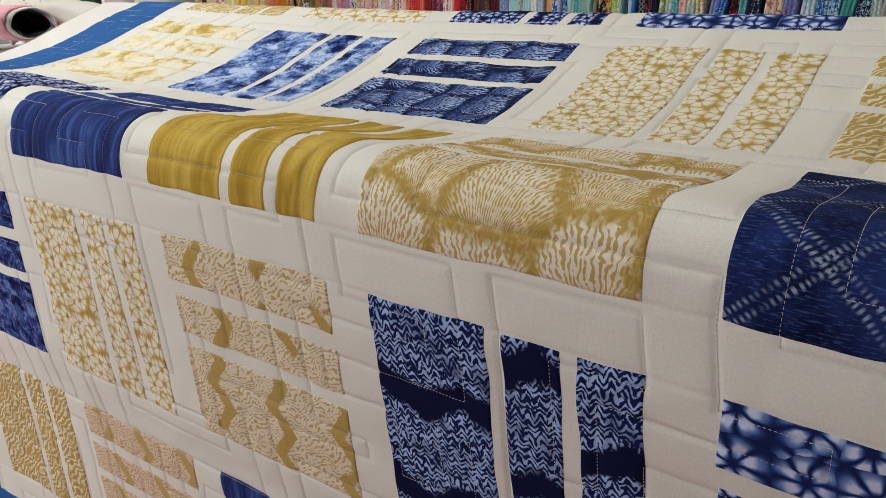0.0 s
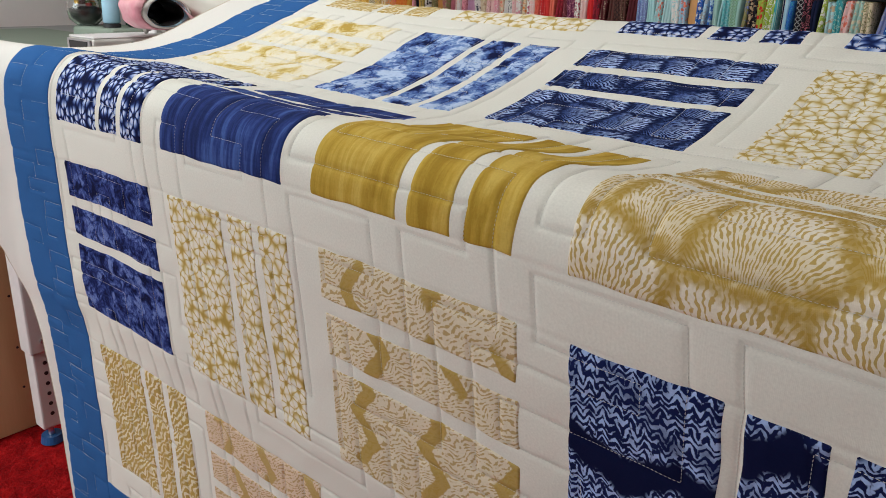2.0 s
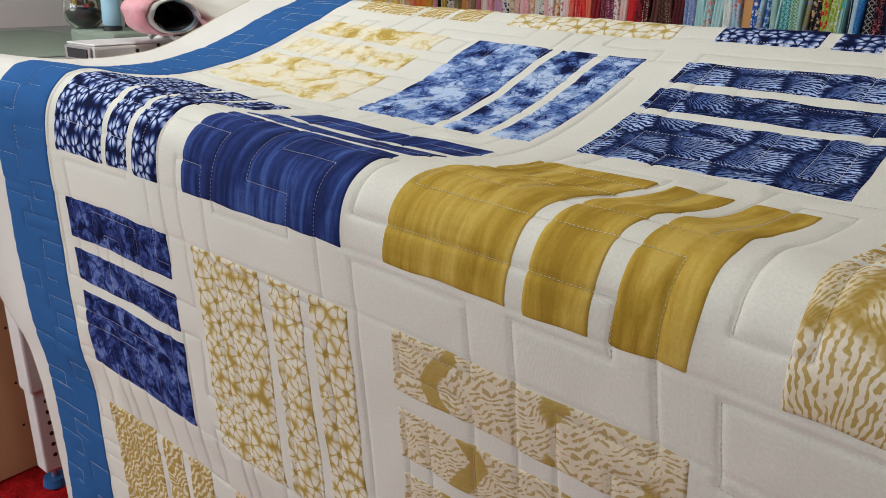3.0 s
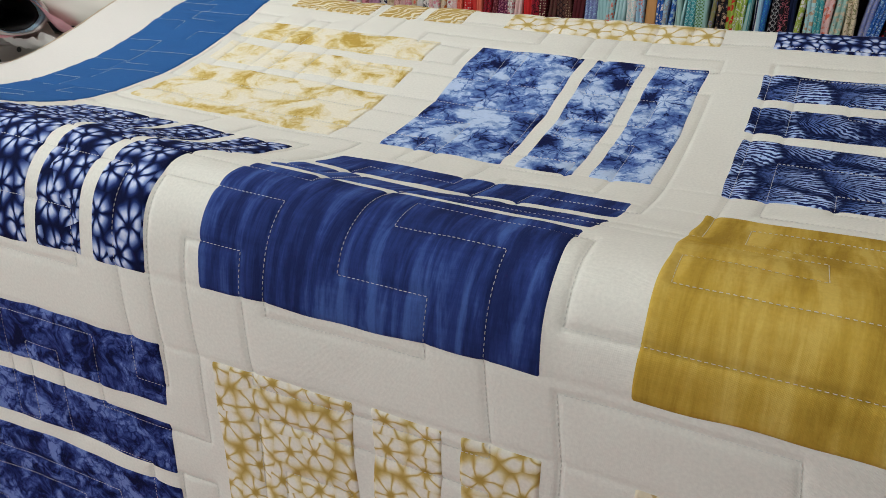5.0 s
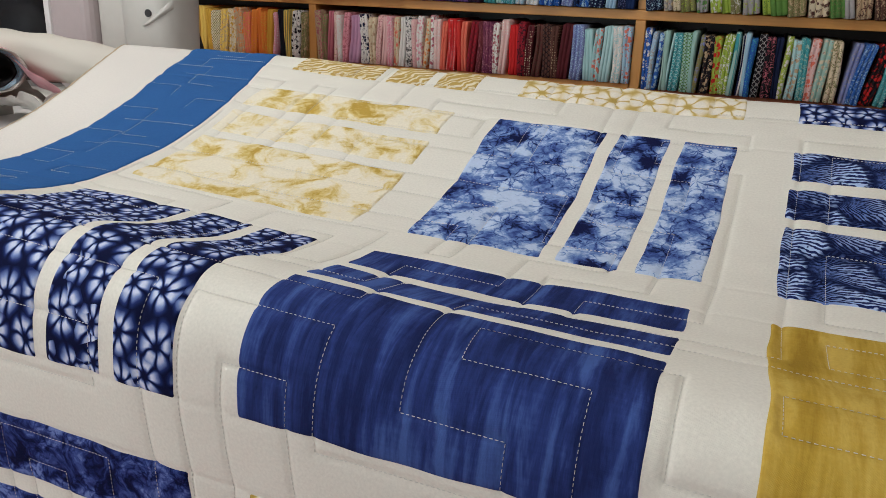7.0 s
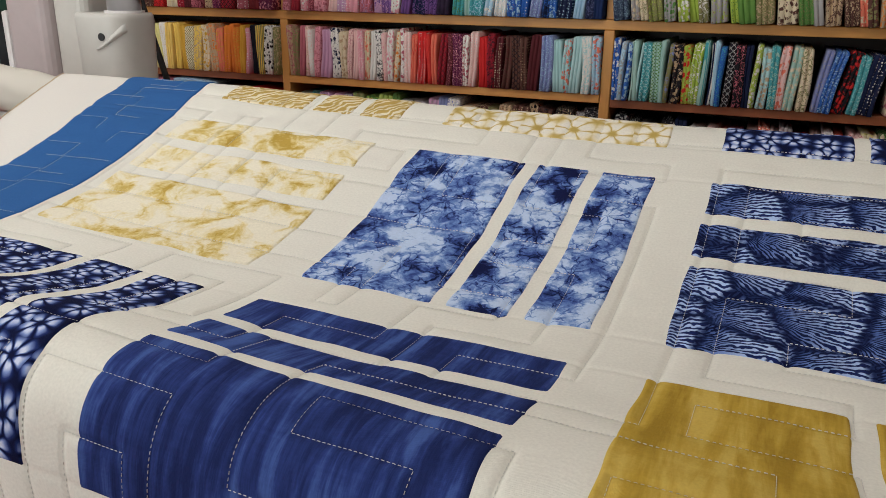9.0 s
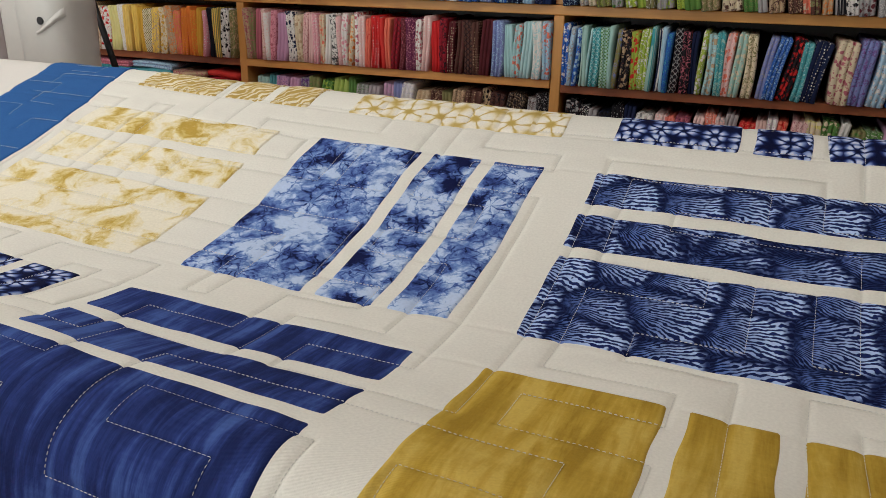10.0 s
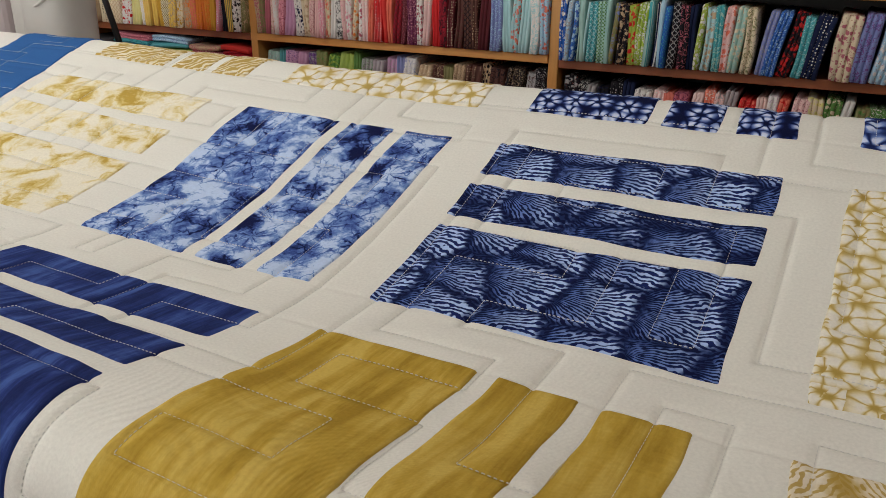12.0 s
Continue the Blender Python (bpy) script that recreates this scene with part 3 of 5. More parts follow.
# for each block: the fabric and whether its three strips lie across (h) or stand upright (v)
BLOCKS = {
    "A": [("diag_gold", "v"), ("lattice_gold", "h"), ("star_blue", "v"), ("star_soft", "h"), ("diag_gold", "v"), ("cloud_gold", "h")],
    "B": [("cloud_gold", "h"), ("cloud_blue", "v"), ("shell_blue", "h"), ("comb_gold", "v"), ("diag_gold", "h"), ("star_soft", "v")],
    "C": [("star_blue", "v"), ("stripe_blue", "h"), ("streak_gold", "v"), ("fan_gold", "h"), ("chain_blue", "v"), ("comb_gold", "h")],
    "D": [("splotch_blue", "h"), ("comb_gold", "v"), ("leaf_tan", "h"), ("zebra_blue", "v"), ("star_soft", "h"), ("diag_gold", "v")],
    "E": [("diag_gold", "v"), ("leaf_rose", "h"), ("stripe_blue", "v"), ("comb_gold", "h"), ("shell_blue", "v"), ("cloud_gold", "h")],
}
LABELS = {
    "star_blue": "indigo cotton patch with pale star petals", "star_soft": "soft indigo patch with white star petals",
    "stripe_blue": "dark indigo patch with soft streaks", "splotch_blue": "dark indigo patch with blotchy dye",
    "cloud_blue": "light and dark indigo patch with cloudy dye", "shell_blue": "indigo patch with zebra-ribbed fans",
    "zebra_blue": "indigo patch with chevron zebra lines", "chain_blue": "navy patch with knotted diagonal dots",
    "streak_gold": "mustard patch with faint streaks", "comb_gold": "gold and cream honeycomb patch",
    "cloud_gold": "cream patch with cloudy gold dye", "fan_gold": "pale gold patch with ribbed fans",
    "leaf_tan": "tan leaf-print patch with ochre bars", "lattice_gold": "cream patch with gold diamond lattice",
    "diag_gold": "gold patch with fine diagonal lines", "leaf_rose": "rosy tan leaf-print patch",
}
XR = COL[-1] + SIDE + 0.045
cloth_sheet("sashing", np.r_[even(-0.045, 1.42, 0.0021), even(1.426, XR, 0.008)], np.r_[even(-0.52, -0.402, 0.004), even(-0.40, 1.070, 0.0021)], MAT_WHITE, quilt, 0.0, label="cream cotton sashing with stitched relief")


zero = lambda X, V: 0 * X
cloth_sheet("border", tucked(-0.190, -0.0445, 0.004), even(-0.55, 1.205, 0.003), MAT_BORDER, quilt, 0.0012, 1.0, 0.001, label="plain blue cotton border strip",
            shift=(lambda X, V: np.where(X < -0.185, 0.0007 * np.sin(V * 90) + 0.0007 * np.sin(V * 231), 0.0), zero))
cloth_sheet("border", tucked(-0.0440, XR, 0.005), tucked(1.069, 1.205, 0.004), MAT_BORDER, quilt, 0.0012, 1.0, 0.001, label="plain blue cotton border strip")
cloth_sheet("border", tucked(XR + 0.0005, XR + 0.145, 0.005), even(-0.62, 1.205, 0.005), MAT_BORDER, quilt, 0.0012, 1.0, 0.001, label="plain blue cotton border strip")


def block_rects(x, v0, v1, way):
    high = v1 - v0
    if way == "v":
        a = [(0, LONG), (LONG + GAP, LONG + GAP + SHORT), (LONG + 2 * GAP + SHORT, SIDE)]
        return [(x + p, x + q, v0, v1) for p, q in a]
    a = [(0, 0.213), (0.283, 0.476), (0.537, 1)]
    return [(x, x + SIDE, v0 + p * high, v0 + q * high) for p, q in a]


lots = random.Random(11)
PATCHES = []
for row, (v0, v1) in ROW.items():
    for x, (fab, way) in zip(COL, BLOCKS[row]):
        if row == "A" and way == "h":
            rects = [(x, x + SIDE, -0.385 - 0.2, v1)]
        else:
            rects = block_rects(x, v0, v1, way)
        for x0, x1, p, q in rects:
            ph = lots.uniform(0, 6)
            PATCHES.append((x0, x1, p, q))
            wob = (lambda X, V, ph=ph: 0.0009 * np.sin(V * 38 + ph) + 0.0005 * np.sin(V * 95 + ph), lambda X, V, ph=ph: 0.0009 * np.sin(X * 41 + ph) + 0.0005 * np.sin(X * 103 + ph))
            cloth_sheet("patch", tucked(x0, x1, 0.0021), tucked(p, q, 0.0021), FAB[fab], quilt, 0.0011, 1.0, 0.0011, True, LABELS[fab], wob)


def build_thread():
    """Every stitch a small raised bar along the quilting lines."""
    length, gap = 0.0022, 0.0013
    pts = []
    for (ax, av), (bx, bv) in SEAMS:
        if min(av, bv) < -0.42 or max(ax, bx) > 1.75 or min(ax, bx) < -0.19 or max(av, bv) > 1.17:
            continue
        n = int(math.hypot(bx - ax, bv - av) / (length + gap))
        for k in range(n):
            t = (k + 0.5) / n
            pts.append((ax + (bx - ax) * t, av + (bv - av) * t, abs(bx - ax) > abs(bv - av)))
    a = np.array(pts)
    across = a[:, 2] > 0.5
    base_up = np.where(a[:, 0] < -0.0445, 0.0016, 0.0005)
    for x0, x1, p, q in PATCHES:
        base_up[(a[:, 0] > x0 - 0.001) & (a[:, 0] < x1 + 0.001) & (a[:, 1] > p - 0.001) & (a[:, 1] < q + 0.001)] = 0.0016
    hx, hv = np.where(across, length / 2, 0.00018), np.where(across, 0.00018, length / 2)
    rows = []
    for sx, sv, up in ((-1, -1, 0.0), (1, -1, 0.0), (1, 1, 0.0), (-1, 1, 0.0), (-0.7, -0.7, 1), (0.7, -0.7, 1), (0.7, 0.7, 1), (-0.7, 0.7, 1)):
        rows.append(cloth_point(a[:, 0] + sx * hx, a[:, 1] + sv * hv, base_up + 0.00045 * up))
    P = np.stack(rows, 1).reshape(-1, 3)
    base = (np.arange(len(a)) * 8)[:, None, None]
    quad = np.array([[4, 5, 6, 7], [0, 1, 5, 4], [1, 2, 6, 5], [2, 3, 7, 6], [3, 0, 4, 7]])[None]
    m = Mat("ecru_thread", 0.6)
    mat = m.done(m.mix(m.noise(m.coord("Object"), 60.0), (0.64, 0.63, 0.59), (0.52, 0.51, 0.48)))
    ob = link_mesh("quilting_thread", P.tolist(), (base + quad).reshape(-1, 4).tolist(), mat, quilt, None, False, "ecru machine stitching in a rectangular meander")
    return tagged(ob, kind="stuff")


build_thread()

backing = tagged(new("quilt_backing"), "white untrimmed backing cloth under the quilt's edge", "cloth")


def backing_sheet():
    xs, vs = even(-0.60, -0.186, 0.008), even(-0.62, 1.215, 0.008)
    X, V = np.meshgrid(xs, vs)
    # beyond the frame's front rail the loose edge narrows towards the hem
    edge = np.interp(V, [-0.62, -0.3, -0.06, 0.06, 0.2, 0.30, 0.45, 0.62, 0.8, 1.0, 1.2], [-0.36, -0.325, -0.300, -0.36, -0.49, -0.54, -0.45, -0.30, -0.235, -0.215, -0.205])
    X = -0.186 + (X + 0.186) / (0.60 - 0.186) * (-0.186 - edge)
    P = cloth_point(X, V, np.full(X.shape, -0.0015), 0.35)
    P[..., 1] += -0.012 * np.sin(X * 31 + V * 9) * np.clip((-0.2 - X) / 0.2, 0, 1) * np.clip((V - 0.2) / 0.2, 0, 1)
    uv = np.stack([X, V], -1)
    link_mesh("cloth", P[:, 1:].reshape(-1, 3).tolist(), grid_faces(len(vs), len(xs) - 1), MAT_BACK, backing, uv[:, 1:].reshape(-1, 2))
    # the raw edge: a narrow strip ending in loose threads, tan painted as underside shade
    r = np.random.RandomState(8)
    E = np.stack([P[:, 1] - (P[:, 1] - P[:, 0]) * k for k in (0.0, 0.5, 1.0)], 1)
    E[:, 2, 0] -= r.uniform(0.0, 0.002, len(vs))
    E[:, :, 2] += 0.0006
    link_mesh("raw_edge", E.reshape(-1, 3).tolist(), grid_faces(len(vs), 3), MAT_EDGE_SHADE, backing, np.stack([E[..., 0], E[..., 1]], -1).reshape(-1, 2), label="raw edge painted tan for its shaded underside")


backing_sheet()


# ---- shelves ----
def wood_material(name, pale, deep, along=(1, 14, 14)):
    m = Mat(name, 0.42, spec=0.4)
    c = m.coord("Object", along)
    g = m.noise(c, 9.0, 5.0, 0.6, 1.2)
    fine = m.noise(m.coord("Object", tuple(4 * k for k in along)), 22.0, 2.0)
    col = m.mix(m.math("ADD", m.math("MULTIPLY", g, 0.75), m.math("MULTIPLY", fine, 0.25)), deep, pale)
    return m.done(col, g, 0.15, 0.001)


OAK = wood_material("honey_oak_board", (0.74, 0.37, 0.105), (0.54, 0.25, 0.062))
OAK_UP = wood_material("honey_oak_upright", (0.70, 0.35, 0.10), (0.50, 0.235, 0.060), (14, 14, 1))
REDWOOD = wood_material("reddish_brown_board", (0.36, 0.120, 0.046), (0.22, 0.066, 0.028))
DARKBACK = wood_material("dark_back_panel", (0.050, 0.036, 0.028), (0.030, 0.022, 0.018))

SY, SDEEP = 1.375, 0.26
bookcase = tagged(new("fabric_shelf"), "honey oak wall shelves packed with folded cottons", "shelf")
POSTS = [-1.335, -0.600, 0.322, 1.240, 2.130]
for px in POSTS:
    part("upright", box_bm(px, px + 0.025, SY, SY + SDEEP, FLOOR, 1.068, 0.0015), OAK_UP, bookcase)
    part("upright", box_bm(px, px + 0.025, SY + 0.01, SY + SDEEP, 1.0925, 1.80, 0.0015), OAK_UP, bookcase)
part("shelf_board", box_bm(POSTS[0], POSTS[-1] + 0.025, SY - 0.002, SY + SDEEP, 1.0685, 1.092, 0.0025, 2), OAK, bookcase)
part("shelf_board", box_bm(POSTS[0], POSTS[-1] + 0.025, SY - 0.002, SY + SDEEP, 1.8005, 1.824, 0.0025, 2), OAK, bookcase)
BAYS = [(a + 0.0255, b - 0.0005) for a, b in zip(POSTS, POSTS[1:])]
MID = [0.912, 0.914, 0.905, 0.905]
LOW = [0.797, 0.742, 0.728, 0.728]
for (a, b), mid, low, wood in zip(BAYS, MID, LOW, (REDWOOD, OAK, REDWOOD, REDWOOD)):
    part("shelf_board", box_bm(a, b, SY - (0.004 if wood is OAK else -0.002), SY + SDEEP, mid - 0.021, mid, 0.002, 2), wood, bookcase)
    for z in (low, 0.50, 0.22):
        part("shelf_board", box_bm(a, b, SY + 0.002, SY + SDEEP, z - 0.021, z, 0.002), REDWOOD, bookcase)
    part("shelf_board", box_bm(a, b, SY + 0.012, SY + SDEEP, 1.33, 1.352, 0.002), OAK, bookcase)
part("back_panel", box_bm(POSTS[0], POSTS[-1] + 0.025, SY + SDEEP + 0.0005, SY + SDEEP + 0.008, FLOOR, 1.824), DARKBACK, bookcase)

INK = {
    "white": (0.78, 0.76, 0.72), "cream": (0.72, 0.62, 0.44), "tan": (0.52, 0.38, 0.24), "yellow": (0.80, 0.56, 0.13), "lemon": (0.70, 0.64, 0.22),
    "gold": (0.62, 0.36, 0.05), "orange": (0.72, 0.22, 0.04), "coral": (0.76, 0.20, 0.13), "red": (0.62, 0.030, 0.030), "crimson": (0.32, 0.02, 0.035),
    "maroon": (0.11, 0.022, 0.028), "plum": (0.14, 0.025, 0.075), "brown": (0.11, 0.050, 0.040), "pink": (0.76, 0.34, 0.40), "rose": (0.46, 0.13, 0.17),
    "blush": (0.80, 0.55, 0.52), "lilac": (0.56, 0.33, 0.50), "purple": (0.17, 0.08, 0.26), "periwinkle": (0.21, 0.25, 0.50), "sky": (0.40, 0.60, 0.74),
    "aqua": (0.42, 0.66, 0.68), "mint": (0.36, 0.56, 0.50), "teal": (0.07, 0.35, 0.38), "royal": (0.03, 0.12, 0.44), "navy": (0.013, 0.020, 0.060),
    "black": (0.014, 0.013, 0.017), "lime": (0.38, 0.50, 0.08), "green": (0.10, 0.24, 0.06), "olive": (0.24, 0.23, 0.10), "grey": (0.38, 0.37, 0.37),
}
INK_WORD = {"blush": "pale pink", "periwinkle": "periwinkle blue", "sky": "pale blue", "royal": "royal blue", "lemon": "lemon yellow"}
PRINTS = {"p": "plain", "d": "dotted", "f": "floral", "s": "striped", "c": "checked", "l": "lattice-print", "v": "vine-print", "k": "speckled"}
made = {}


def print_material(code):
    """A cotton print from a code such as 'mint-white-f': ground, figure and kind."""
    if code in made:
        return made[code]
    ground, figure, kind = code.split("-")
    a, b = INK[ground], INK[figure]
    m = Mat(f"{ground}_{PRINTS[kind].replace('-', '_')}_cotton", 0.9, spec=0.15)
    c = m.coord("Object", shift=m.per_object())
    x, y, z = m.split(c)
    if kind == "p":
        k = m.math("MULTIPLY", m.noise(c, 60.0, 3.0), 0.22)
    elif kind == "d":
        k = m.step(m.voronoi(c, 150.0, 0.35), 0.30, 0.22)
    elif kind == "f":
        w = m.warp(c, 70.0, 0.012)
        bloom = m.step(m.voronoi(w, 80.0, 0.9), 0.44, 0.30)
        k = m.math("MAXIMUM", bloom, m.math("MULTIPLY", m.step(m.noise(c, 150.0, 2.0), 0.58, 0.64), 0.8))
    elif kind == "s":
        k = m.step(m.math("SINE", m.math("MULTIPLY", m.math("ADD", x, y), 900.0)), -0.1, 0.2)
    elif kind == "c":
        s1 = m.math("SINE", m.math("MULTIPLY", m.math("ADD", x, y), 780.0))
        s2 = m.math("SINE", m.math("MULTIPLY", z, 780.0))
        k = m.step(m.math("MULTIPLY", s1, s2), 0.0, 0.25)
    elif kind == "l":
        s1 = m.math("ABSOLUTE", m.math("SINE", m.math("MULTIPLY", m.math("ADD", m.math("ADD", x, y), z), 230.0)))
        s2 = m.math("ABSOLUTE", m.math("SINE", m.math("MULTIPLY", m.math("SUBTRACT", m.math("ADD", x, y), z), 230.0)))
        k = m.step(m.math("MINIMUM", s1, s2), 0.34, 0.20)
    elif kind == "v":
        k = m.step(m.math("ABSOLUTE", m.math("SUBTRACT", m.noise(c, 75.0, 2.0, 0.5, 1.0), 0.5)), 0.045, 0.020)
    else:
        k = m.step(m.noise(c, 330.0, 1.5), 0.55, 0.62)
    col = m.mix(k, a, b)
    if kind == "f":
        leaf = m.step(m.voronoi(c, 120.0, 1.0), 0.20, 0.13)
        col = m.mix(leaf, col, tuple(0.5 * (p + q) * 0.6 for p, q in zip(a, INK["coral"])))
    made[code] = m.done(col, m.noise(c, 300.0, 2.0), 0.3, 0.001)
    return made[code]


def bolt_bm(w, d, h, seed, floppy=0.0):
    """Cotton folded flat and stood on edge: two or three rounded folds at the front, loose layers on top."""
    r = random.Random(seed)
    folds = 1 if w < 0.016 else 2 if w < 0.024 else 3
    outline = []
    for f in range(folds):
        c, half = -w / 2 + w * (f + 0.5) / folds, w / folds / 2
        for k in range(5):
            t = math.pi * (k / 4)
            outline.append((c - half * math.cos(t) * 0.97, -half * math.sin(t) * (1.0 + r.uniform(-0.25, 0.35)) - r.uniform(0, 0.0015)))
    outline += [(w / 2, d), (-w / 2, d)]
    bm = bmesh.new()
    rings = []
    levels = [0.0, 0.012, 0.25, 0.5, 0.75, 0.965, 1.0]
    for i, t in enumerate(levels):
        pinch = 0.80 if i in (0, len(levels) - 1) else 1.0
        bulge = 1.0 + 0.05 * math.sin(t * 5 + seed) + r.uniform(-0.03, 0.03)
        sway = 0.0035 * math.sin(t * 3.1 + seed * 1.7) + floppy * (1 - t) * 0.02
        push = 0.002 * math.sin(t * 4.3 + seed * 0.9)
        drop = 0.0 if i < len(levels) - 1 else 1.0
        rings.append([bm.verts.new((x * bulge * pinch + sway, (y if y > 0 else y * pinch) + push + (0.002 if pinch < 1 else 0), t * h - drop * r.uniform(0, 0.004))) for x, y in outline])
    n = len(outline)
    for a, b in zip(rings, rings[1:]):
        for k in range(n):
            bm.faces.new((a[k], a[(k + 1) % n], b[(k + 1) % n], b[k]))
    bm.faces.new(rings[0][::-1])
    bm.faces.new(rings[-1])
    return bm


def fabric_label(code, how):
    ground, figure, kind = code.split("-")
    base, fig = INK_WORD.get(ground, ground), INK_WORD.get(figure, figure)
    if kind == "p":
        return f"folded plain {base} cotton {how}"
    return f"{base} cotton, {fig} {PRINTS[kind].replace('-print', '')} print, {how}"


def stand_bolts(codes, x0, x1, z, hlow, hhigh, seed, group, front=0.0, lean=0.0):
    r = random.Random(seed)
    items = [c.split(":") for c in codes.split()]
    total = sum(float(w) for _, w in items)
    x = x0 + 0.002
    for k, (code, w) in enumerate(items):
        wide = (x1 - x0 - 0.004) * float(w) / total
        h = r.uniform(hlow, hhigh)
        tilt = lean + r.uniform(-1.2, 1.2)
        bm = bolt_bm(wide * 0.985, 0.19 + r.uniform(-0.01, 0.01), h, seed * 100 + k)
        ob = part("folded_fabric", bm, print_material(code), smooth=True)
        ob.matrix_world = pose(x + wide / 2, SY - 0.010 - front + r.uniform(-0.006, 0.006), z + 0.0005, 0, tilt, r.uniform(-1.5, 1.5))
        tagged(ob, fabric_label(code, "standing on the shelf"), "fabric", group)
        x += wide


stand_bolts("lilac-white-p:40 sky-white-k:30 tan-cream-p:70 cream-black-d:45 cream-tan-c:50 cream-tan-l:55 white-red-f:50 lemon-white-p:50 white-cream-k:35 yellow-cream-p:34 "
            "yellow-gold-p:30 gold-yellow-p:30 cream-olive-c:46 yellow-tan-v:40 cream-gold-f:34 tan-orange-v:40 coral-gold-k:34 orange-coral-d:30 orange-red-p:24 orange-gold-k:28 "
            "gold-orange-p:26 pink-white-d:20 black-navy-p:35 yellow-olive-s:26 white-black-f:40 olive-tan-v:26", *BAYS[0], MID[0], 0.126, 0.140, 21, "folded cottons on the shelves")
stand_bolts("tan-rose-v:40 olive-rose-k:35 rose-pink-p:35 blush-tan-k:30 white-blush-k:30 pink-rose-v:40 lilac-pink-p:66 white-navy-f:52 cream-tan-f:46 blush-rose-k:33 blush-pink-p:36 "
            "pink-white-k:33 cream-coral-f:33 white-white-p:38 white-black-v:38 blush-pink-k:28 white-pink-f:40 cream-orange-f:30 white-rose-f:25 blush-white-k:45 coral-red-k:35 "
            "red-white-d:50 red-coral-p:28 coral-red-p:35 crimson-maroon-l:45 maroon-rose-k:30 plum-pink-k:58 white-rose-f:35 blush-white-d:45 red-crimson-p:52 crimson-black-v:40 "
            "maroon-cream-d:40 brown-maroon-k:45 brown-black-l:48 brown-tan-d:40 maroon-black-p:58 periwinkle-sky-k:62 aqua-mint-p:50 aqua-coral-f:40 aqua-white-p:52 white-aqua-v:46 sky-coral-f:42",
            *BAYS[1], MID[1], 0.128, 0.141, 22, "folded cottons on the shelves", lean=0.6)
stand_bolts("royal-white-f:45 sky-grey-v:38 royal-sky-f:32 mint-white-p:15 mint-aqua-p:34 aqua-mint-k:17 teal-aqua-l:62 mint-green-c:58 mint-teal-p:36 olive-periwinkle-f:32 black-tan-f:62 "
            "lime-red-f:52 lime-white-v:66 teal-mint-s:38 navy-white-s:28 sky-mint-p:35 royal-teal-k:38 black-grey-l:48 black-rose-v:58 navy-black-p:52 lime-white-f:38 aqua-tan-f:54 "
            "teal-mint-v:50 blush-coral-f:56 mint-cream-f:60 cream-olive-v:62", 0.3475, 0.790, MID[2], 0.134, 0.148, 23, "folded cottons on the shelves", lean=0.8)
stand_bolts("periwinkle-grey-k:45 royal-sky-k:60 black-red-f:60 teal-aqua-k:48 navy-white-d:80", 0.792, 0.925, MID[2], 0.130, 0.142, 24, "folded cottons on the shelves", lean=9.0)
stand_bolts("cream-rose-f:72 periwinkle-purple-v:60 sky-white-f:60 royal-aqua-v:50 aqua-royal-f:48 teal-green-k:50 navy-sky-v:55 mint-white-l:46 grey-white-d:50",
            0.940, 1.238, MID[2], 0.132, 0.146, 25, "folded cottons on the shelves", lean=4.0)
more = "grey-white-f black-white-v sky-royal-k cream-tan-f olive-green-v teal-navy-p white-black-d rose-pink-k"
stand_bolts(" ".join(f"{c}:40" for c in (more.split() * 3)[:22]), *BAYS[3], MID[3], 0.128, 0.144, 26, "folded cottons on the shelves")

# the row above, looser and taller
UPPER = [
    "white-cream-k tan-cream-f crimson-red-k maroon-rose-v cream-red-f crimson-maroon-p rose-white-f brown-tan-v red-maroon-k cream-tan-p crimson-pink-d maroon-black-p rose-maroon-v tan-brown-k plum-rose-k crimson-black-l rose-white-d maroon-red-p plum-pink-f",
    "rose-pink-v crimson-rose-p pink-white-f rose-maroon-k pink-rose-f blush-pink-p lilac-white-d pink-white-d rose-lilac-v lilac-purple-f purple-lilac-k white-pink-f purple-black-p navy-purple-v purple-navy-k black-purple-p teal-green-k mint-teal-p teal-sky-v sky-white-f white-sky-k royal-sky-f royal-white-d periwinkle-sky-k navy-royal-v royal-sky-v navy-sky-d sky-royal-p navy-periwinkle-k navy-royal-p",
    "navy-sky-k grey-cream-f cream-olive-v olive-lime-k grey-green-f lime-white-f lime-green-p olive-white-v grey-lime-f lime-green-k green-lime-p olive-tan-v cream-brown-f green-olive-k grey-white-p tan-brown-v brown-tan-k coral-cream-f brown-olive-f tan-orange-v grey-black-s white-black-f grey-maroon-f grey-white-k white-black-v grey-white-d black-white-k white-black-l black-tan-d brown-grey-v",
    "black-white-k grey-black-f white-grey-v black-grey-d tan-brown-f brown-black-k olive-tan-v black-tan-l grey-white-p tan-cream-v",
]
for k, (codes, (a, b)) in enumerate(zip(UPPER, BAYS)):
    r = random.Random(40 + k)
    stand_bolts(" ".join(f"{c}:{r.randint(22, 50)}" for c in codes.split()), a, b, 1.0925, 0.15, 0.19, 30 + k, "folded cottons on the upper shelf", 0.012, (1.0, 4.0, -9.0, 3.0)[k])

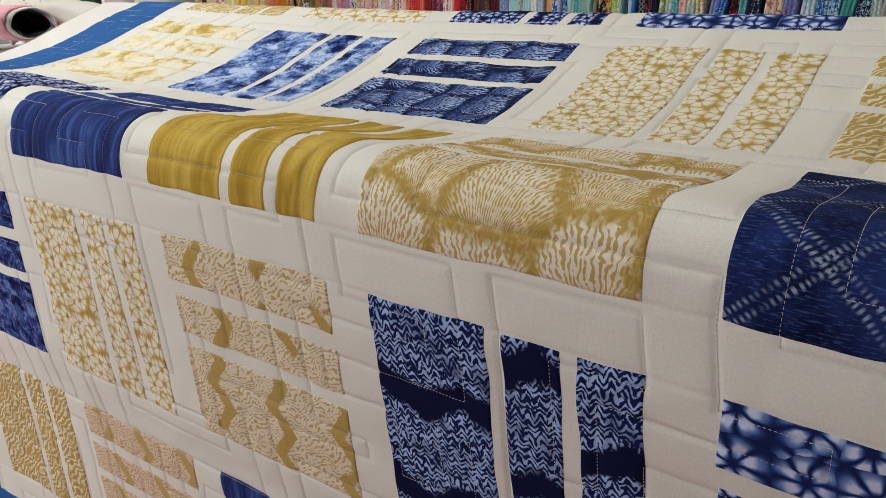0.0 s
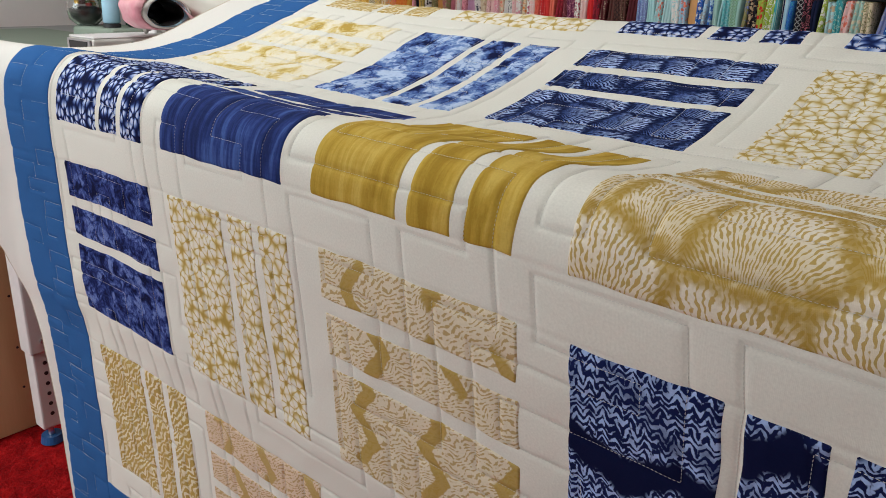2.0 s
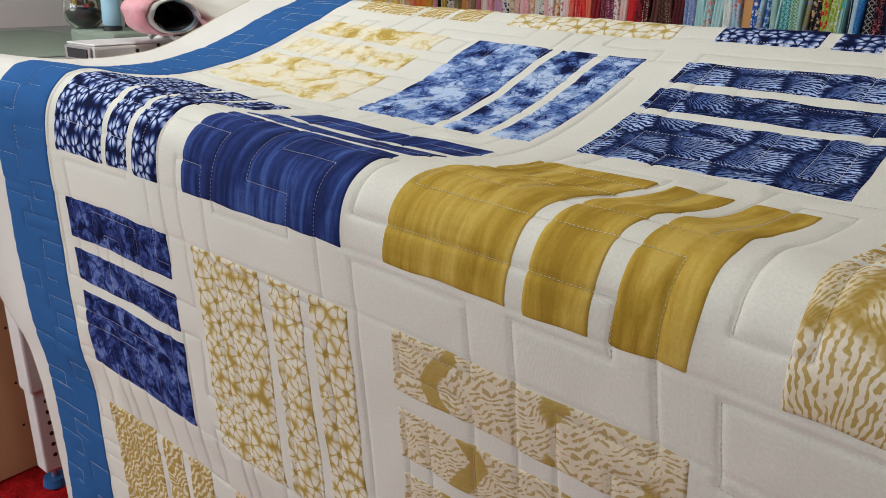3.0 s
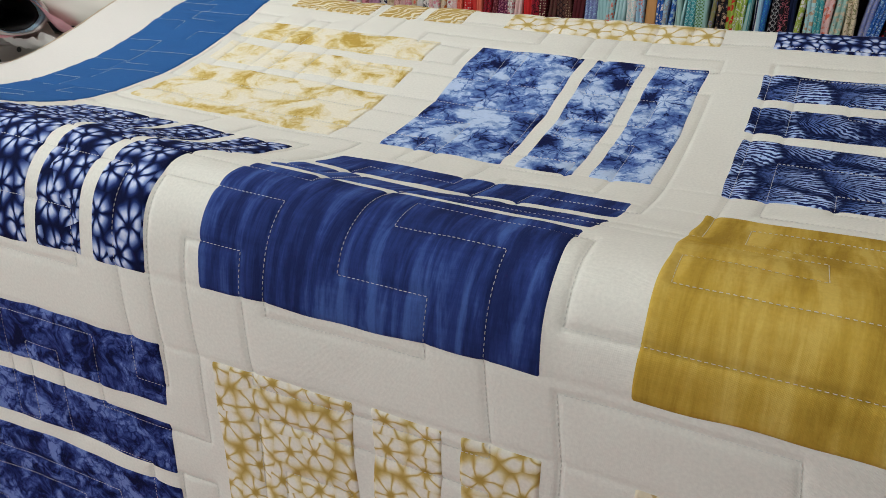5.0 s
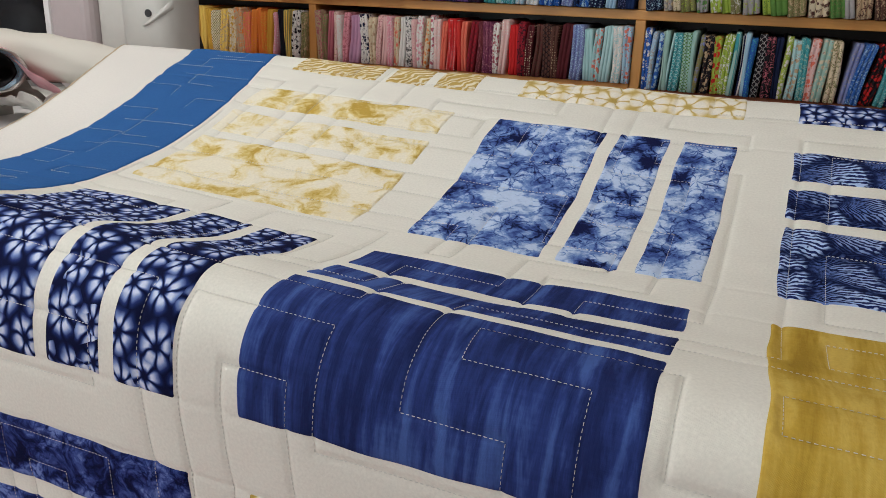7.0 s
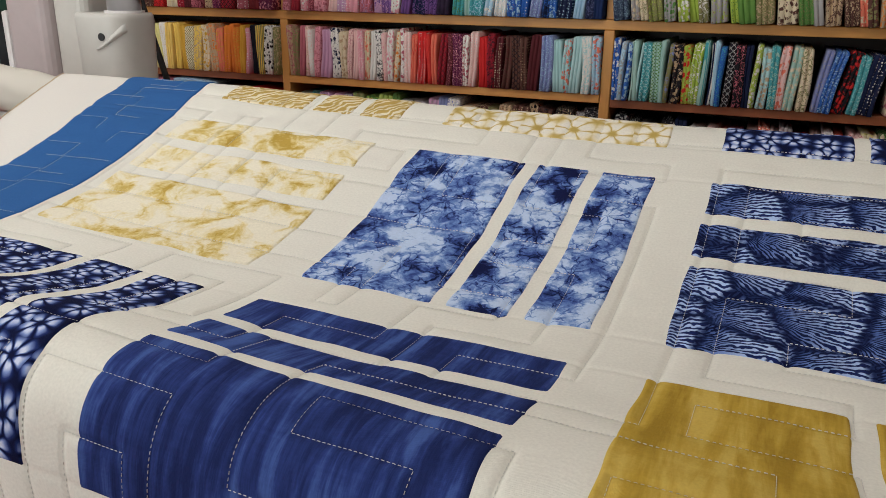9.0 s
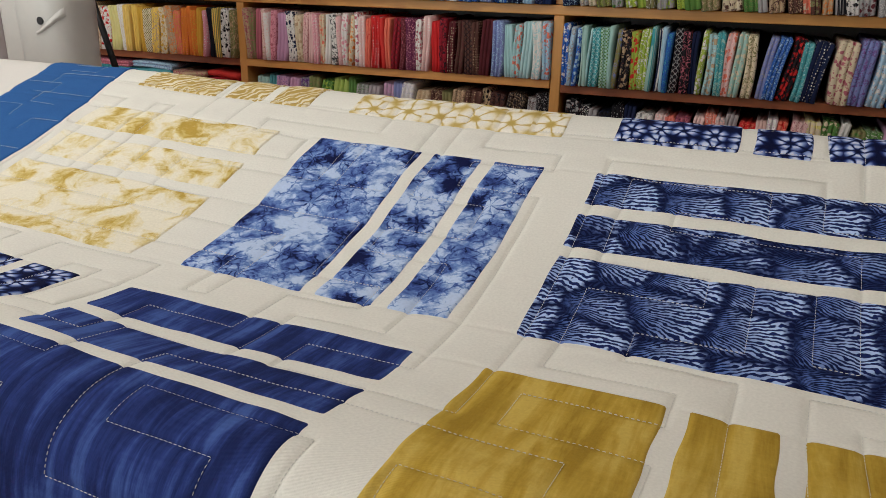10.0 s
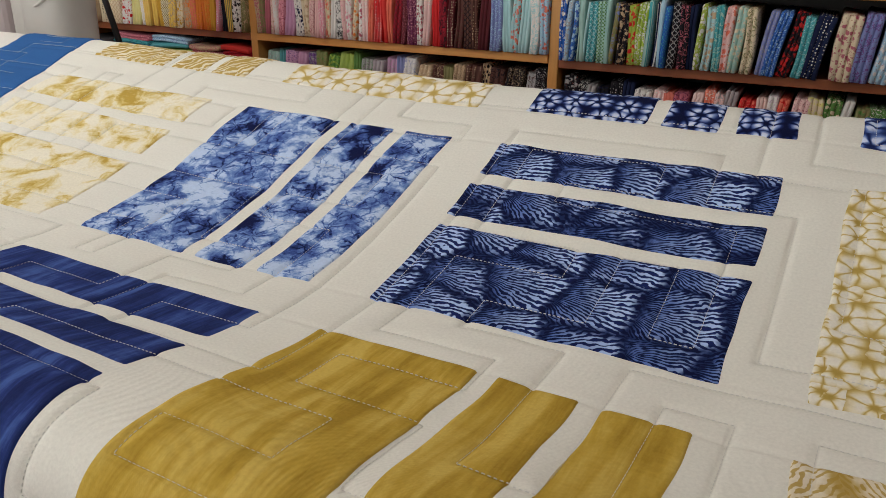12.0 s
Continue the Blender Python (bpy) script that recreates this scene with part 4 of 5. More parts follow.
# the row below, seen from above
LOWER = [None,
         "mint-grey-k teal-grey-p lilac-purple-k lilac-pink-p purple-grey-v olive-green-k green-lime-v lime-mint-p green-olive-p grey-green-k grey-lilac-p lilac-grey-k periwinkle-grey-p white-periwinkle-k tan-cream-k brown-tan-v olive-brown-p tan-brown-k brown-tan-d tan-black-f brown-black-v black-tan-k grey-brown-v black-grey-k",
         "black-grey-f black-white-k grey-black-p black-navy-v black-grey-d navy-black-p white-grey-f blush-white-k coral-pink-p rose-plum-v blush-white-p coral-white-k blush-grey-f grey-rose-p red-coral-k blush-cream-p white-lilac-k coral-red-v blush-rose-k cream-lemon-f green-cream-f white-mint-p olive-green-f green-white-k lilac-grey-p cream-coral-f white-grey-p yellow-olive-f black-green-v",
         "tan-cream-k brown-tan-v grey-white-p white-grey-k black-grey-k cream-tan-v mint-grey-p rose-white-k"]
for k in (1, 2, 3):
    r = random.Random(60 + k)
    stand_bolts(" ".join(f"{c}:{r.randint(24, 46)}" for c in LOWER[k].split()), *BAYS[k], LOW[k], 0.118, 0.138, 50 + k, "folded cottons on the lower shelf", -0.034, 5.0)


def flat_pile(x, z, codes, w, d, seed):
    """Cottons folded into flat pads, one on another."""
    r = random.Random(seed)
    for k, code in enumerate(codes.split()):
        h = r.uniform(0.013, 0.020)
        bm = bolt_bm(h, d, w, seed * 10 + k)
        bmesh.ops.rotate(bm, cent=(0, 0, 0), matrix=Matrix.Rotation(radians(90), 3, "Y"), verts=bm.verts)
        ob = part("folded_fabric", bm, print_material(code), smooth=True)
        ob.matrix_world = pose(x + r.uniform(-0.004, 0.004), SY + 0.006 + r.uniform(-0.004, 0.004), z + h / 2 + 0.001, 0, 0, r.uniform(-2, 2))
        tagged(ob, fabric_label(code, "lying in a flat pile"), "fabric", "flat piles of cotton")
        z += h + 0.0006


flat_pile(-1.300, LOW[0], "black-navy-p navy-black-k grey-black-v black-grey-p", 0.12, 0.17, 71)
flat_pile(-1.170, LOW[0], "olive-green-k teal-mint-p royal-sky-p teal-navy-k rose-pink-k", 0.155, 0.17, 72)
flat_pile(-1.005, LOW[0], "royal-navy-p coral-cream-k lime-mint-p teal-sky-p sky-periwinkle-k", 0.155, 0.17, 73)
flat_pile(-0.842, LOW[0], "rose-grey-f blush-rose-f rose-blush-k tan-rose-v", 0.12, 0.17, 74)
flat_pile(-0.712, LOW[0], "crimson-red-p red-crimson-p crimson-red-k red-coral-p", 0.105, 0.17, 75)

# ---- the quilting frame ----
def metal_material(name, tint, rough=0.35, metal=1.0):
    m = Mat(name, rough, metal=metal, spec=0.5)
    c = m.coord("Object")
    return m.done(m.mix(m.noise(c, 40.0, 3.0), tint, tuple(k * 0.88 for k in tint)), m.noise(c, 200.0, 2.0), 0.05, 0.001)


WHITE_METAL = metal_material("white_enamelled_steel", (0.70, 0.67, 0.66), 0.4, 0.0)
STEEL = metal_material("brushed_steel", (0.62, 0.62, 0.64), 0.28)
BLUE_PLASTIC = metal_material("blue_plastic", (0.02, 0.10, 0.28), 0.35, 0.0)
BLACK = metal_material("black_rubber", (0.016, 0.016, 0.018), 0.5, 0.0)
GREYCAST = metal_material("pale_grey_cast_housing", (0.56, 0.545, 0.505), 0.42, 0.0)
MAUVE = metal_material("mauve_grey_housing", (0.45, 0.385, 0.385), 0.5, 0.0)

frame_ob = tagged(new("quilting_stand"), "long white steel quilting stand under the draped quilt", "stand")


front_l, front_r = Vector((-0.74, -0.164, 0.868)), Vector((2.24, -0.268, 0.868))
part("front_rail", tube_bm(front_l, front_r, 0.030, seg=28), STEEL, frame_ob, smooth=True)
part("back_rail", tube_bm((-0.250, 0.362, 0.982), (2.24, 0.362, 0.982), 0.026, seg=28), STEEL, frame_ob, smooth=True)
for lx in (-0.75, 2.16):
    for ly in (-0.090, 0.70):
        leg = part("leg", box_bm(lx, lx + 0.050, ly, ly + 0.056, FLOOR + 0.052, 0.80, 0.005, 2), WHITE_METAL, frame_ob, "white enamelled leg with a row of holes")
        part("sleeve", box_bm(lx - 0.006, lx + 0.056, ly - 0.006, ly + 0.062, 0.125, 0.80, 0.006, 2), WHITE_METAL, leg)
        for k in range(6):
            part("hole", tube_bm((lx + 0.0502, ly + 0.028, -0.055 + 0.030 * k), (lx + 0.0510, ly + 0.028, -0.055 + 0.030 * k), 0.0055, seg=14), BLACK, leg)
        part("screw", tube_bm((lx + 0.056, ly + 0.028, 0.16), (lx + 0.063, ly + 0.028, 0.16), 0.007, seg=12), STEEL, leg)
        foot = part("foot", tube_bm((lx + 0.025, ly + 0.028, FLOOR + 0.001), (lx + 0.025, ly + 0.028, FLOOR + 0.022), 0.030, 0.026, 20), BLUE_PLASTIC, frame_ob, "blue plastic levelling foot", smooth=False)
        part("stem", tube_bm((lx + 0.025, ly + 0.028, FLOOR + 0.020), (lx + 0.025, ly + 0.028, FLOOR + 0.055), 0.008), STEEL, foot)
    part("end_beam", box_bm(lx - 0.004, lx + 0.054, -0.22, 0.80, 0.801, 0.818, 0.004), WHITE_METAL, frame_ob)
    part("rail_bracket", box_bm(lx + 0.005, lx + 0.045, -0.215, -0.135, 0.8185, 0.860, 0.004), WHITE_METAL, frame_ob)
    part("rail_bracket", box_bm(lx + 0.005, lx + 0.045, 0.345, 0.415, 0.8185, 0.953, 0.004), WHITE_METAL, frame_ob)
part("rear_table", box_bm(-1.30, 2.30, 0.50, 0.90, 0.8185, 0.842, 0.004), WHITE_METAL, frame_ob)

# ---- the quilting machine's head behind the back rail ----
machine = tagged(new("quilting_machine"), "pale grey quilting machine head behind the quilt", "sewing machine")


CASTX, CASTY, CRX, CRY = -0.545, 0.700, 0.071, 0.066


def bracket_bm():
    """An oval casting that widens to a lip at the top."""
    bm = bmesh.new()
    seg, rows = 44, []
    for h, k in ((0.8793, 0.94), (0.95, 0.95), (1.010, 0.965), (1.050, 0.985), (1.080, 1.0), (1.094, 1.0), (1.100, 0.985), (1.104, 0.95)):
        row = []
        for n in range(seg):
            a = 2 * math.pi * n / seg
            cx, sy = math.cos(a), math.sin(a)
            p = 0.72
            row.append(bm.verts.new((CASTX + CRX * k * math.copysign(abs(cx) ** p, cx), CASTY + CRY * k * math.copysign(abs(sy) ** p, sy), h)))
        rows.append(row)
    for a, b in zip(rows, rows[1:]):
        for n in range(seg):
            bm.faces.new((a[n], a[(n + 1) % seg], b[(n + 1) % seg], b[n]))
    bm.faces.new(rows[0][::-1])
    bm.faces.new(rows[-1])
    return bm


def cast_front(x):
    t = min(0.999, abs((x - CASTX) / CRX))
    c = t ** (1 / 0.72)
    return CASTY - CRY * math.sqrt(1 - c * c) ** 0.72


body = part("body", box_bm(-0.862, -0.738, 0.70, 0.85, 0.8792, 1.42, 0.025, 4), MAUVE, machine, "mauve-grey machine body", smooth=False)
part("column", box_bm(-0.737, -0.640, 0.715, 0.80, 0.8792, 1.40, 0.022, 4), GREYCAST, machine, "light grey rounded column")
casting = part("casting", bracket_bm(), GREYCAST, machine, "pale grey cast bracket", smooth=True)
part("socket", tube_bm((-0.522, cast_front(-0.522) - 0.001, 1.060), (-0.522, cast_front(-0.522) + 0.006, 1.060), 0.0075, seg=22), BLACK, casting)


def ridge_bm():
    bm = bmesh.new()
    prev = None
    for k in range(15):
        t = k / 14
        x = -0.536 + 0.056 * t
        z = 1.036 + 0.036 * t ** 1.5
        f = cast_front(x)
        y = f - 0.001 - 0.006 * t
        tall = 0.004 + 0.016 * t
        row = [bm.verts.new(p) for p in ((x, f + 0.003, z + tall), (x, y, z + 0.25 * tall), (x, y, z - 0.001), (x, f + 0.003, z - 0.003))]
        if prev:
            for a in range(3):
                bm.faces.new((prev[a], row[a], row[a + 1], prev[a + 1]))
        else:
            bm.faces.new(row)
        prev = row
    bm.faces.new(prev[::-1])
    return bm


part("ridge", ridge_bm(), GREYCAST, casting, smooth=True)
part("collar", tube_bm((-0.520, 0.703, 1.1025), (-0.520, 0.703, 1.109), 0.039, seg=32), WHITE_METAL, casting, smooth=False)
part("tube", tube_bm((-0.520, 0.703, 1.109), (-0.520, 0.703, 1.45), 0.033, seg=32), STEEL, machine, "brushed steel tube", smooth=True)
part("side_cover", box_bm(-0.882, -0.864, 0.71, 0.83, 0.95, 1.10, 0.006, 2), WHITE_METAL, machine, "white side cover")
part("base", box_bm(-0.885, -0.44, 0.615, 0.856, 0.8423, 0.879, 0.008, 2), GREYCAST, machine)

strap = tagged(part("black_lever", tube_bm((-0.636, 0.875, 1.135), (-0.568, 0.875, 0.905), 0.0065, 0.0075, 14), BLACK, smooth=True), "thin black lever beside the machine head", "lever")
part("clamp", box_bm(-0.587, -0.551, 0.858, 0.892, 0.8422, 0.908, 0.004), BLACK, strap)

# ---- things at the frame's end ----
def leader_roll():
    roll = tagged(new("leader_cloth_roll"), "cream leader cloth with dark marks wound on the back rail", "cloth roll")
    bm = bmesh.new()
    n, segs = 40, 28
    rows = []
    for i in range(n):
        t = i / (n - 1)
        x = -0.82 + (-0.255 + 0.82) * t
        r = 0.0410 + 0.0016 * math.sin(x * 23) + 0.0012 * math.sin(x * 57)
        k = min(1.0, max(0.0, (x + 0.62) / 0.28))
        r, cy, cz = r - 0.007 * k, 0.388 - 0.018 * k, 0.994 - 0.010 * k
        rows.append([bm.verts.new((x, cy + r * math.cos(a) * (1 + 0.05 * math.sin(3 * a + x * 9) + 0.03 * math.sin(7 * a - x * 31)), cz + r * math.sin(a) * (1 + 0.02 * math.sin(5 * a - x * 14)))) for a in (2 * math.pi * k2 / segs for k2 in range(segs))])
    for a, b in zip(rows, rows[1:]):
        for k in range(segs):
            bm.faces.new((a[k], b[k], b[(k + 1) % segs], a[(k + 1) % segs]))
    bm.faces.new(rows[-1])
    bm.faces.new(rows[0][::-1])
    part("wound_cloth", bm, MAT_LEADER, roll, smooth=True)
    r = random.Random(9)
    for k in range(16):
        x, a = r.uniform(-0.78, -0.60), r.uniform(1.7, 3.1)
        w, h = r.uniform(0.006, 0.018), r.uniform(0.0012, 0.0022)
        p = Vector((x, 0.388 + 0.0425 * math.cos(a), 0.994 + 0.0425 * math.sin(a)))
        bm = box_bm(-w / 2, w / 2, -h / 2, h / 2, -0.0004, 0.0004)
        bmesh.ops.transform(bm, matrix=Matrix.Translation(p) @ Matrix.Rotation(a - math.pi / 2, 4, "X") @ Matrix.Rotation(r.choice((0, 0.4, 1.5)), 4, "Z"), verts=bm.verts)
        part("mark", bm, BLACK, roll)
    return roll


leader_roll()


def pink_roll():
    """A finished quilt rolled up: its hollow end is blacked in for shade, with a pale teal rim and pink cloth outside.
    """
    roll = tagged(new("rolled_quilt"), "pink quilt rolled up with a pale padded rim", "quilt roll")
    pink = Mat("pink_mottled_cotton", 0.9, 0.2)
    c = pink.coord("Object")
    pink = pink.done(pink.mix(pink.noise(c, 38.0, 4.0), (0.62, 0.17, 0.24), (0.72, 0.46, 0.47)), pink.noise(c, 70.0, 3.0), 0.5, 0.004)
    teal = print_material("sky-grey-k")

    def ring(r0, r1, xa, xb, mat, name, wob, label):
        bm = bmesh.new()
        segs, rings = 36, [(xa, r0), (xa, r1), ((xa + xb) / 2, r1), (xb, r1), (xb, r0)]
        rows = []
        for i, (x, r) in enumerate(rings):
            row = []
            for k in range(segs):
                a = 2 * math.pi * k / segs
                rr = r * (1 + wob * math.sin(3 * a + 1) + wob * 0.6 * math.sin(7 * a + i))
                row.append(bm.verts.new((x + 0.008 * math.sin(2 * a + i), 0.283 + rr * 1.24 * math.cos(a), 0.978 + rr * 0.80 * math.sin(a))))
            rows.append(row)
        for a, b in zip(rows, rows[1:] + rows[:1]):
            for k in range(segs):
                bm.faces.new((a[k], b[k], b[(k + 1) % segs], a[(k + 1) % segs]))
        part(name, bm, mat, roll, label, smooth=True)

    # black ring paints the shade on the hollow's inner wall
    ring(0.0385, 0.0412, -0.650, -0.548, BLACK, "inner_cloth", 0.03, "black ring painting the shade inside the roll")
    ring(0.0414, 0.0438, -0.650, -0.536, teal, "lining", 0.03, "pale blue lining layer")
    ring(0.0440, 0.0474, -0.652, -0.531, MAT_BACK, "padding", 0.03, "white padded edge")
    ring(0.0477, 0.0525, -0.655, -0.550, pink, "cover", 0.05, "mottled pink outer cloth")
    xs, ys = even(-0.66, -0.47, 0.008), even(0.0, 1.0, 0.07)
    X, T = np.meshgrid(xs, ys)
    Y = 0.318 + 0.052 * T + 0.010 * np.sin(X * 40)
    Z = 1.006 - 0.050 * T - 0.035 * np.clip((X + 0.56) / 0.09, 0, 1) + 0.004 * np.sin(X * 70 + 5 * T)
    link_mesh("flap", np.stack([X, Y, Z], -1).reshape(-1, 3).tolist(), grid_faces(len(ys), len(xs)), pink, roll, label="loose pink flap")
    # black disc closes the hollow and paints its dark depth
    ring(0.0010, 0.0383, -0.650, -0.628, BLACK, "core", 0.02, "black disc painting the shade deep in the roll")
    return roll


pink_roll()


def crumpled_cloth():
    xs, ys = even(-0.70, -0.375, 0.006), even(0.285, 0.402, 0.006)
    X, Y = np.meshgrid(xs, ys)
    Z = 0.9185 - 0.020 * np.clip((X + 0.63) / 0.10, 0, 1) + 0.085 * np.abs(soft_noise(X.shape, 13, 31)) + 0.026 * np.abs(soft_noise(X.shape, 5, 33))
    P = np.stack([X + 0.006 * np.sin(Y * 50), Y + 0.006 * np.sin(X * 44), Z], -1).reshape(-1, 3)
    uv = np.stack([X, Y], -1).reshape(-1, 2)
    ob = link_mesh("crumpled_cloth", P.tolist(), [f[::-1] for f in grid_faces(len(ys), len(xs))], MAT_BACK, None, uv)
    return tagged(ob, "crumpled white cloth lying on the machine tray", "cloth")


crumpled_cloth()
# the sides' grey stands in for shade; the separate top plate keeps the white
bed = tagged(part("machine_bed", box_bm(-0.765, -0.630, 0.135, 0.392, 0.876, 0.9125, 0.006, 2), GREYCAST), "machine bed, sides greyed for shade, white top plate, dark holes", "machine bed")
part("top_plate", box_bm(-0.762, -0.634, 0.138, 0.389, 0.9128, 0.9172, 0.002), WHITE_METAL, bed, "white enamelled top plate")
part("slot_frame", box_bm(-0.757, -0.638, 0.1300, 0.1345, 0.879, 0.911, 0.002), STEEL, bed, "steel slot plate")
part("slot", box_bm(-0.742, -0.652, 0.1285, 0.1298, 0.885, 0.906), BLACK, bed)
for hy, hz in ((0.236, 0.899), (0.290, 0.908), (0.305, 0.886), (0.350, 0.903)):
    part("hole", tube_bm((-0.6295, hy, hz), (-0.6285, hy, hz), 0.0048, seg=14), BLACK, bed)
part("tray", box_bm(-0.629, -0.350, 0.200, 0.405, 0.862, 0.885, 0.003), WHITE_METAL, bed)
part("support", box_bm(-0.745, -0.705, 0.22, 0.30, 0.8185, 0.8755, 0.004), WHITE_METAL, bed)

ply = wood_material("pale_plywood", (0.66, 0.43, 0.23), (0.54, 0.34, 0.17), (14, 14, 1))
panel = tagged(part("plywood_panel", box_bm(-0.850, -0.832, -0.215, -0.045, FLOOR, 0.76, 0.002), ply), "upright pale plywood panel with small drilled holes", "panel")
for k, hz in enumerate((-0.02, 0.06, 0.10, 0.18, 0.25, 0.33)):
    part("drill_hole", tube_bm((-0.8318, -0.075 - 0.07 * (k % 2), hz), (-0.8310, -0.075 - 0.07 * (k % 2), hz), 0.0035, seg=10), BLACK, panel)
cable = bmesh.new()
for k in range(16):
    a0, a1 = k / 16, (k + 1) / 16
    f = lambda t: Vector((-0.826, -0.196 + 0.012 * math.sin(t * 5), -0.02 + 0.30 * t))
    seg = tube_bm(f(a0), f(a1), 0.0035, seg=8)
    tmp = bpy.data.meshes.new("tmp")
    seg.to_mesh(tmp)
    seg.free()
    cable.from_mesh(tmp)
    bpy.data.meshes.remove(tmp)
tagged(part("cable", cable, BLACK, smooth=True), "thin black cable hanging beside the plywood panel", "cable")

# ---- the far corner ----
MATGREEN = room_material("grey_green_cutting_mat", (0.25, 0.30, 0.24), 200.0, 0.7)
GREEN = room_material("dark_green_paint", (0.012, 0.055, 0.034), 50.0, 0.45)
table = tagged(new("work_table"), "grey work table with a green cutting mat", "table")
part("tabletop", box_bm(-2.45, -1.16, -0.05, 1.05, 0.80, 0.83, 0.005, 2), metal_material("grey_laminate", (0.30, 0.30, 0.30), 0.5, 0.0), table)
for lx in (-2.40, -1.25):
    for ly in (0.0, 0.98):
        part("leg", box_bm(lx, lx + 0.045, ly, ly + 0.045, FLOOR, 0.7995, 0.003), WHITE_METAL, table)
tagged(part("cutting_mat", box_bm(-2.25, -1.25, 0.02, 0.72, 0.8305, 0.835, 0.002), MATGREEN), "grey-green cutting mat lying on the table", "cutting mat")
tagged(part("storage_box", box_bm(-1.335, -1.085, 0.420, 0.572, 0.8355, 0.903, 0.012, 3), MATGREEN), "low grey-green storage box on the table", "box")
glass = Mat("clear_glass", 0.03)
glass.b.inputs["Transmission Weight"].default_value = 1.0
glass = glass.done((0.92, 0.94, 0.92))
jar = tagged(new("glass_jar"), "round glass jar holding coloured clips", "jar")


def lathe_bm(profile, x, y, z, seg=28):
    bm = bmesh.new()
    rows = [[bm.verts.new((x + r * math.cos(2 * math.pi * k / seg), y + r * math.sin(2 * math.pi * k / seg), z + h)) for k in range(seg)] for r, h in profile]
    for a, b in zip(rows, rows[1:]):
        for k in range(seg):
            bm.faces.new((a[k], a[(k + 1) % seg], b[(k + 1) % seg], b[k]))
    bm.faces.new(rows[0][::-1])
    bm.faces.new(rows[-1])
    return bm


part("bowl", lathe_bm([(0.030, 0.0), (0.052, 0.020), (0.058, 0.055), (0.050, 0.090), (0.040, 0.104), (0.037, 0.104), (0.046, 0.088), (0.054, 0.055), (0.048, 0.023), (0.028, 0.004)], -1.30, 0.455, 0.9035), glass, jar, smooth=True)
for k, tint in enumerate(("red", "olive", "orange", "green", "tan", "black", "gold", "maroon")):
    a = k * 0.785
    part("clip", box_bm(-1.312 + 0.024 * math.cos(a), -1.288 + 0.024 * math.cos(a), 0.449 + 0.024 * math.sin(a), 0.461 + 0.024 * math.sin(a), 0.962 + 0.001 * k, 0.972 + 0.003 * k, 0.003), print_material(f"{tint}-tan-p"), jar)
part("contents", lathe_bm([(0.024, 0.006), (0.045, 0.024), (0.052, 0.050), (0.030, 0.058)], -1.30, 0.455, 0.9035), BLACK, jar, "dark beads", smooth=True)
part("lid", lathe_bm([(0.043, 0.105), (0.044, 0.120), (0.036, 0.124), (0.010, 0.126)], -1.30, 0.455, 0.9035), BLACK, jar, "dark lid")
spool = tagged(new("thread_spool"), "blue thread spool standing by the machine", "thread spool")
part("thread", lathe_bm([(0.020, 0.012), (0.026, 0.016), (0.024, 0.090), (0.017, 0.094)], -1.165, 0.468, 0.9035), print_material("sky-teal-p"), spool, smooth=True)
part("flange", lathe_bm([(0.026, 0.0), (0.026, 0.011), (0.018, 0.012)], -1.165, 0.468, 0.9035), BLACK, spool)
part("flange", lathe_bm([(0.017, 0.0945), (0.022, 0.096), (0.022, 0.106), (0.006, 0.108)], -1.165, 0.468, 0.9035), STEEL, spool)

mender = tagged(new("sewing_machine"), "small white sewing machine with a black column behind the spool", "sewing machine")
part("column", box_bm(-1.158, -1.102, 0.512, 0.566, 0.9035, 1.05, 0.008, 2), BLACK, mender, "black column")
part("arm", box_bm(-1.190, -1.098, 0.410, 0.568, 1.0505, 1.150, 0.018, 3), WHITE_METAL, mender, "rounded white arm")
part("needle_bar", tube_bm((-1.150, 0.432, 1.005), (-1.150, 0.432, 1.052), 0.005, seg=12), STEEL, mender)

cabinet = tagged(new("cabinet"), "dark green painted cabinet in the corner", "cabinet")
part("body", box_bm(-2.62, -1.43, 1.30, 1.70, FLOOR, 1.75, 0.006, 2), GREEN, cabinet)
part("edge_strip", box_bm(-1.447, -1.430, 1.285, 1.2995, FLOOR, 1.75, 0.002), OAK_UP, cabinet, "narrow wooden edge strip")
part("door", box_bm(-2.58, -2.02, 1.282, 1.2995, FLOOR + 0.06, 1.70, 0.004), GREEN, cabinet)
part("door", box_bm(-2.012, -1.455, 1.282, 1.2995, FLOOR + 0.06, 1.70, 0.004), GREEN, cabinet)


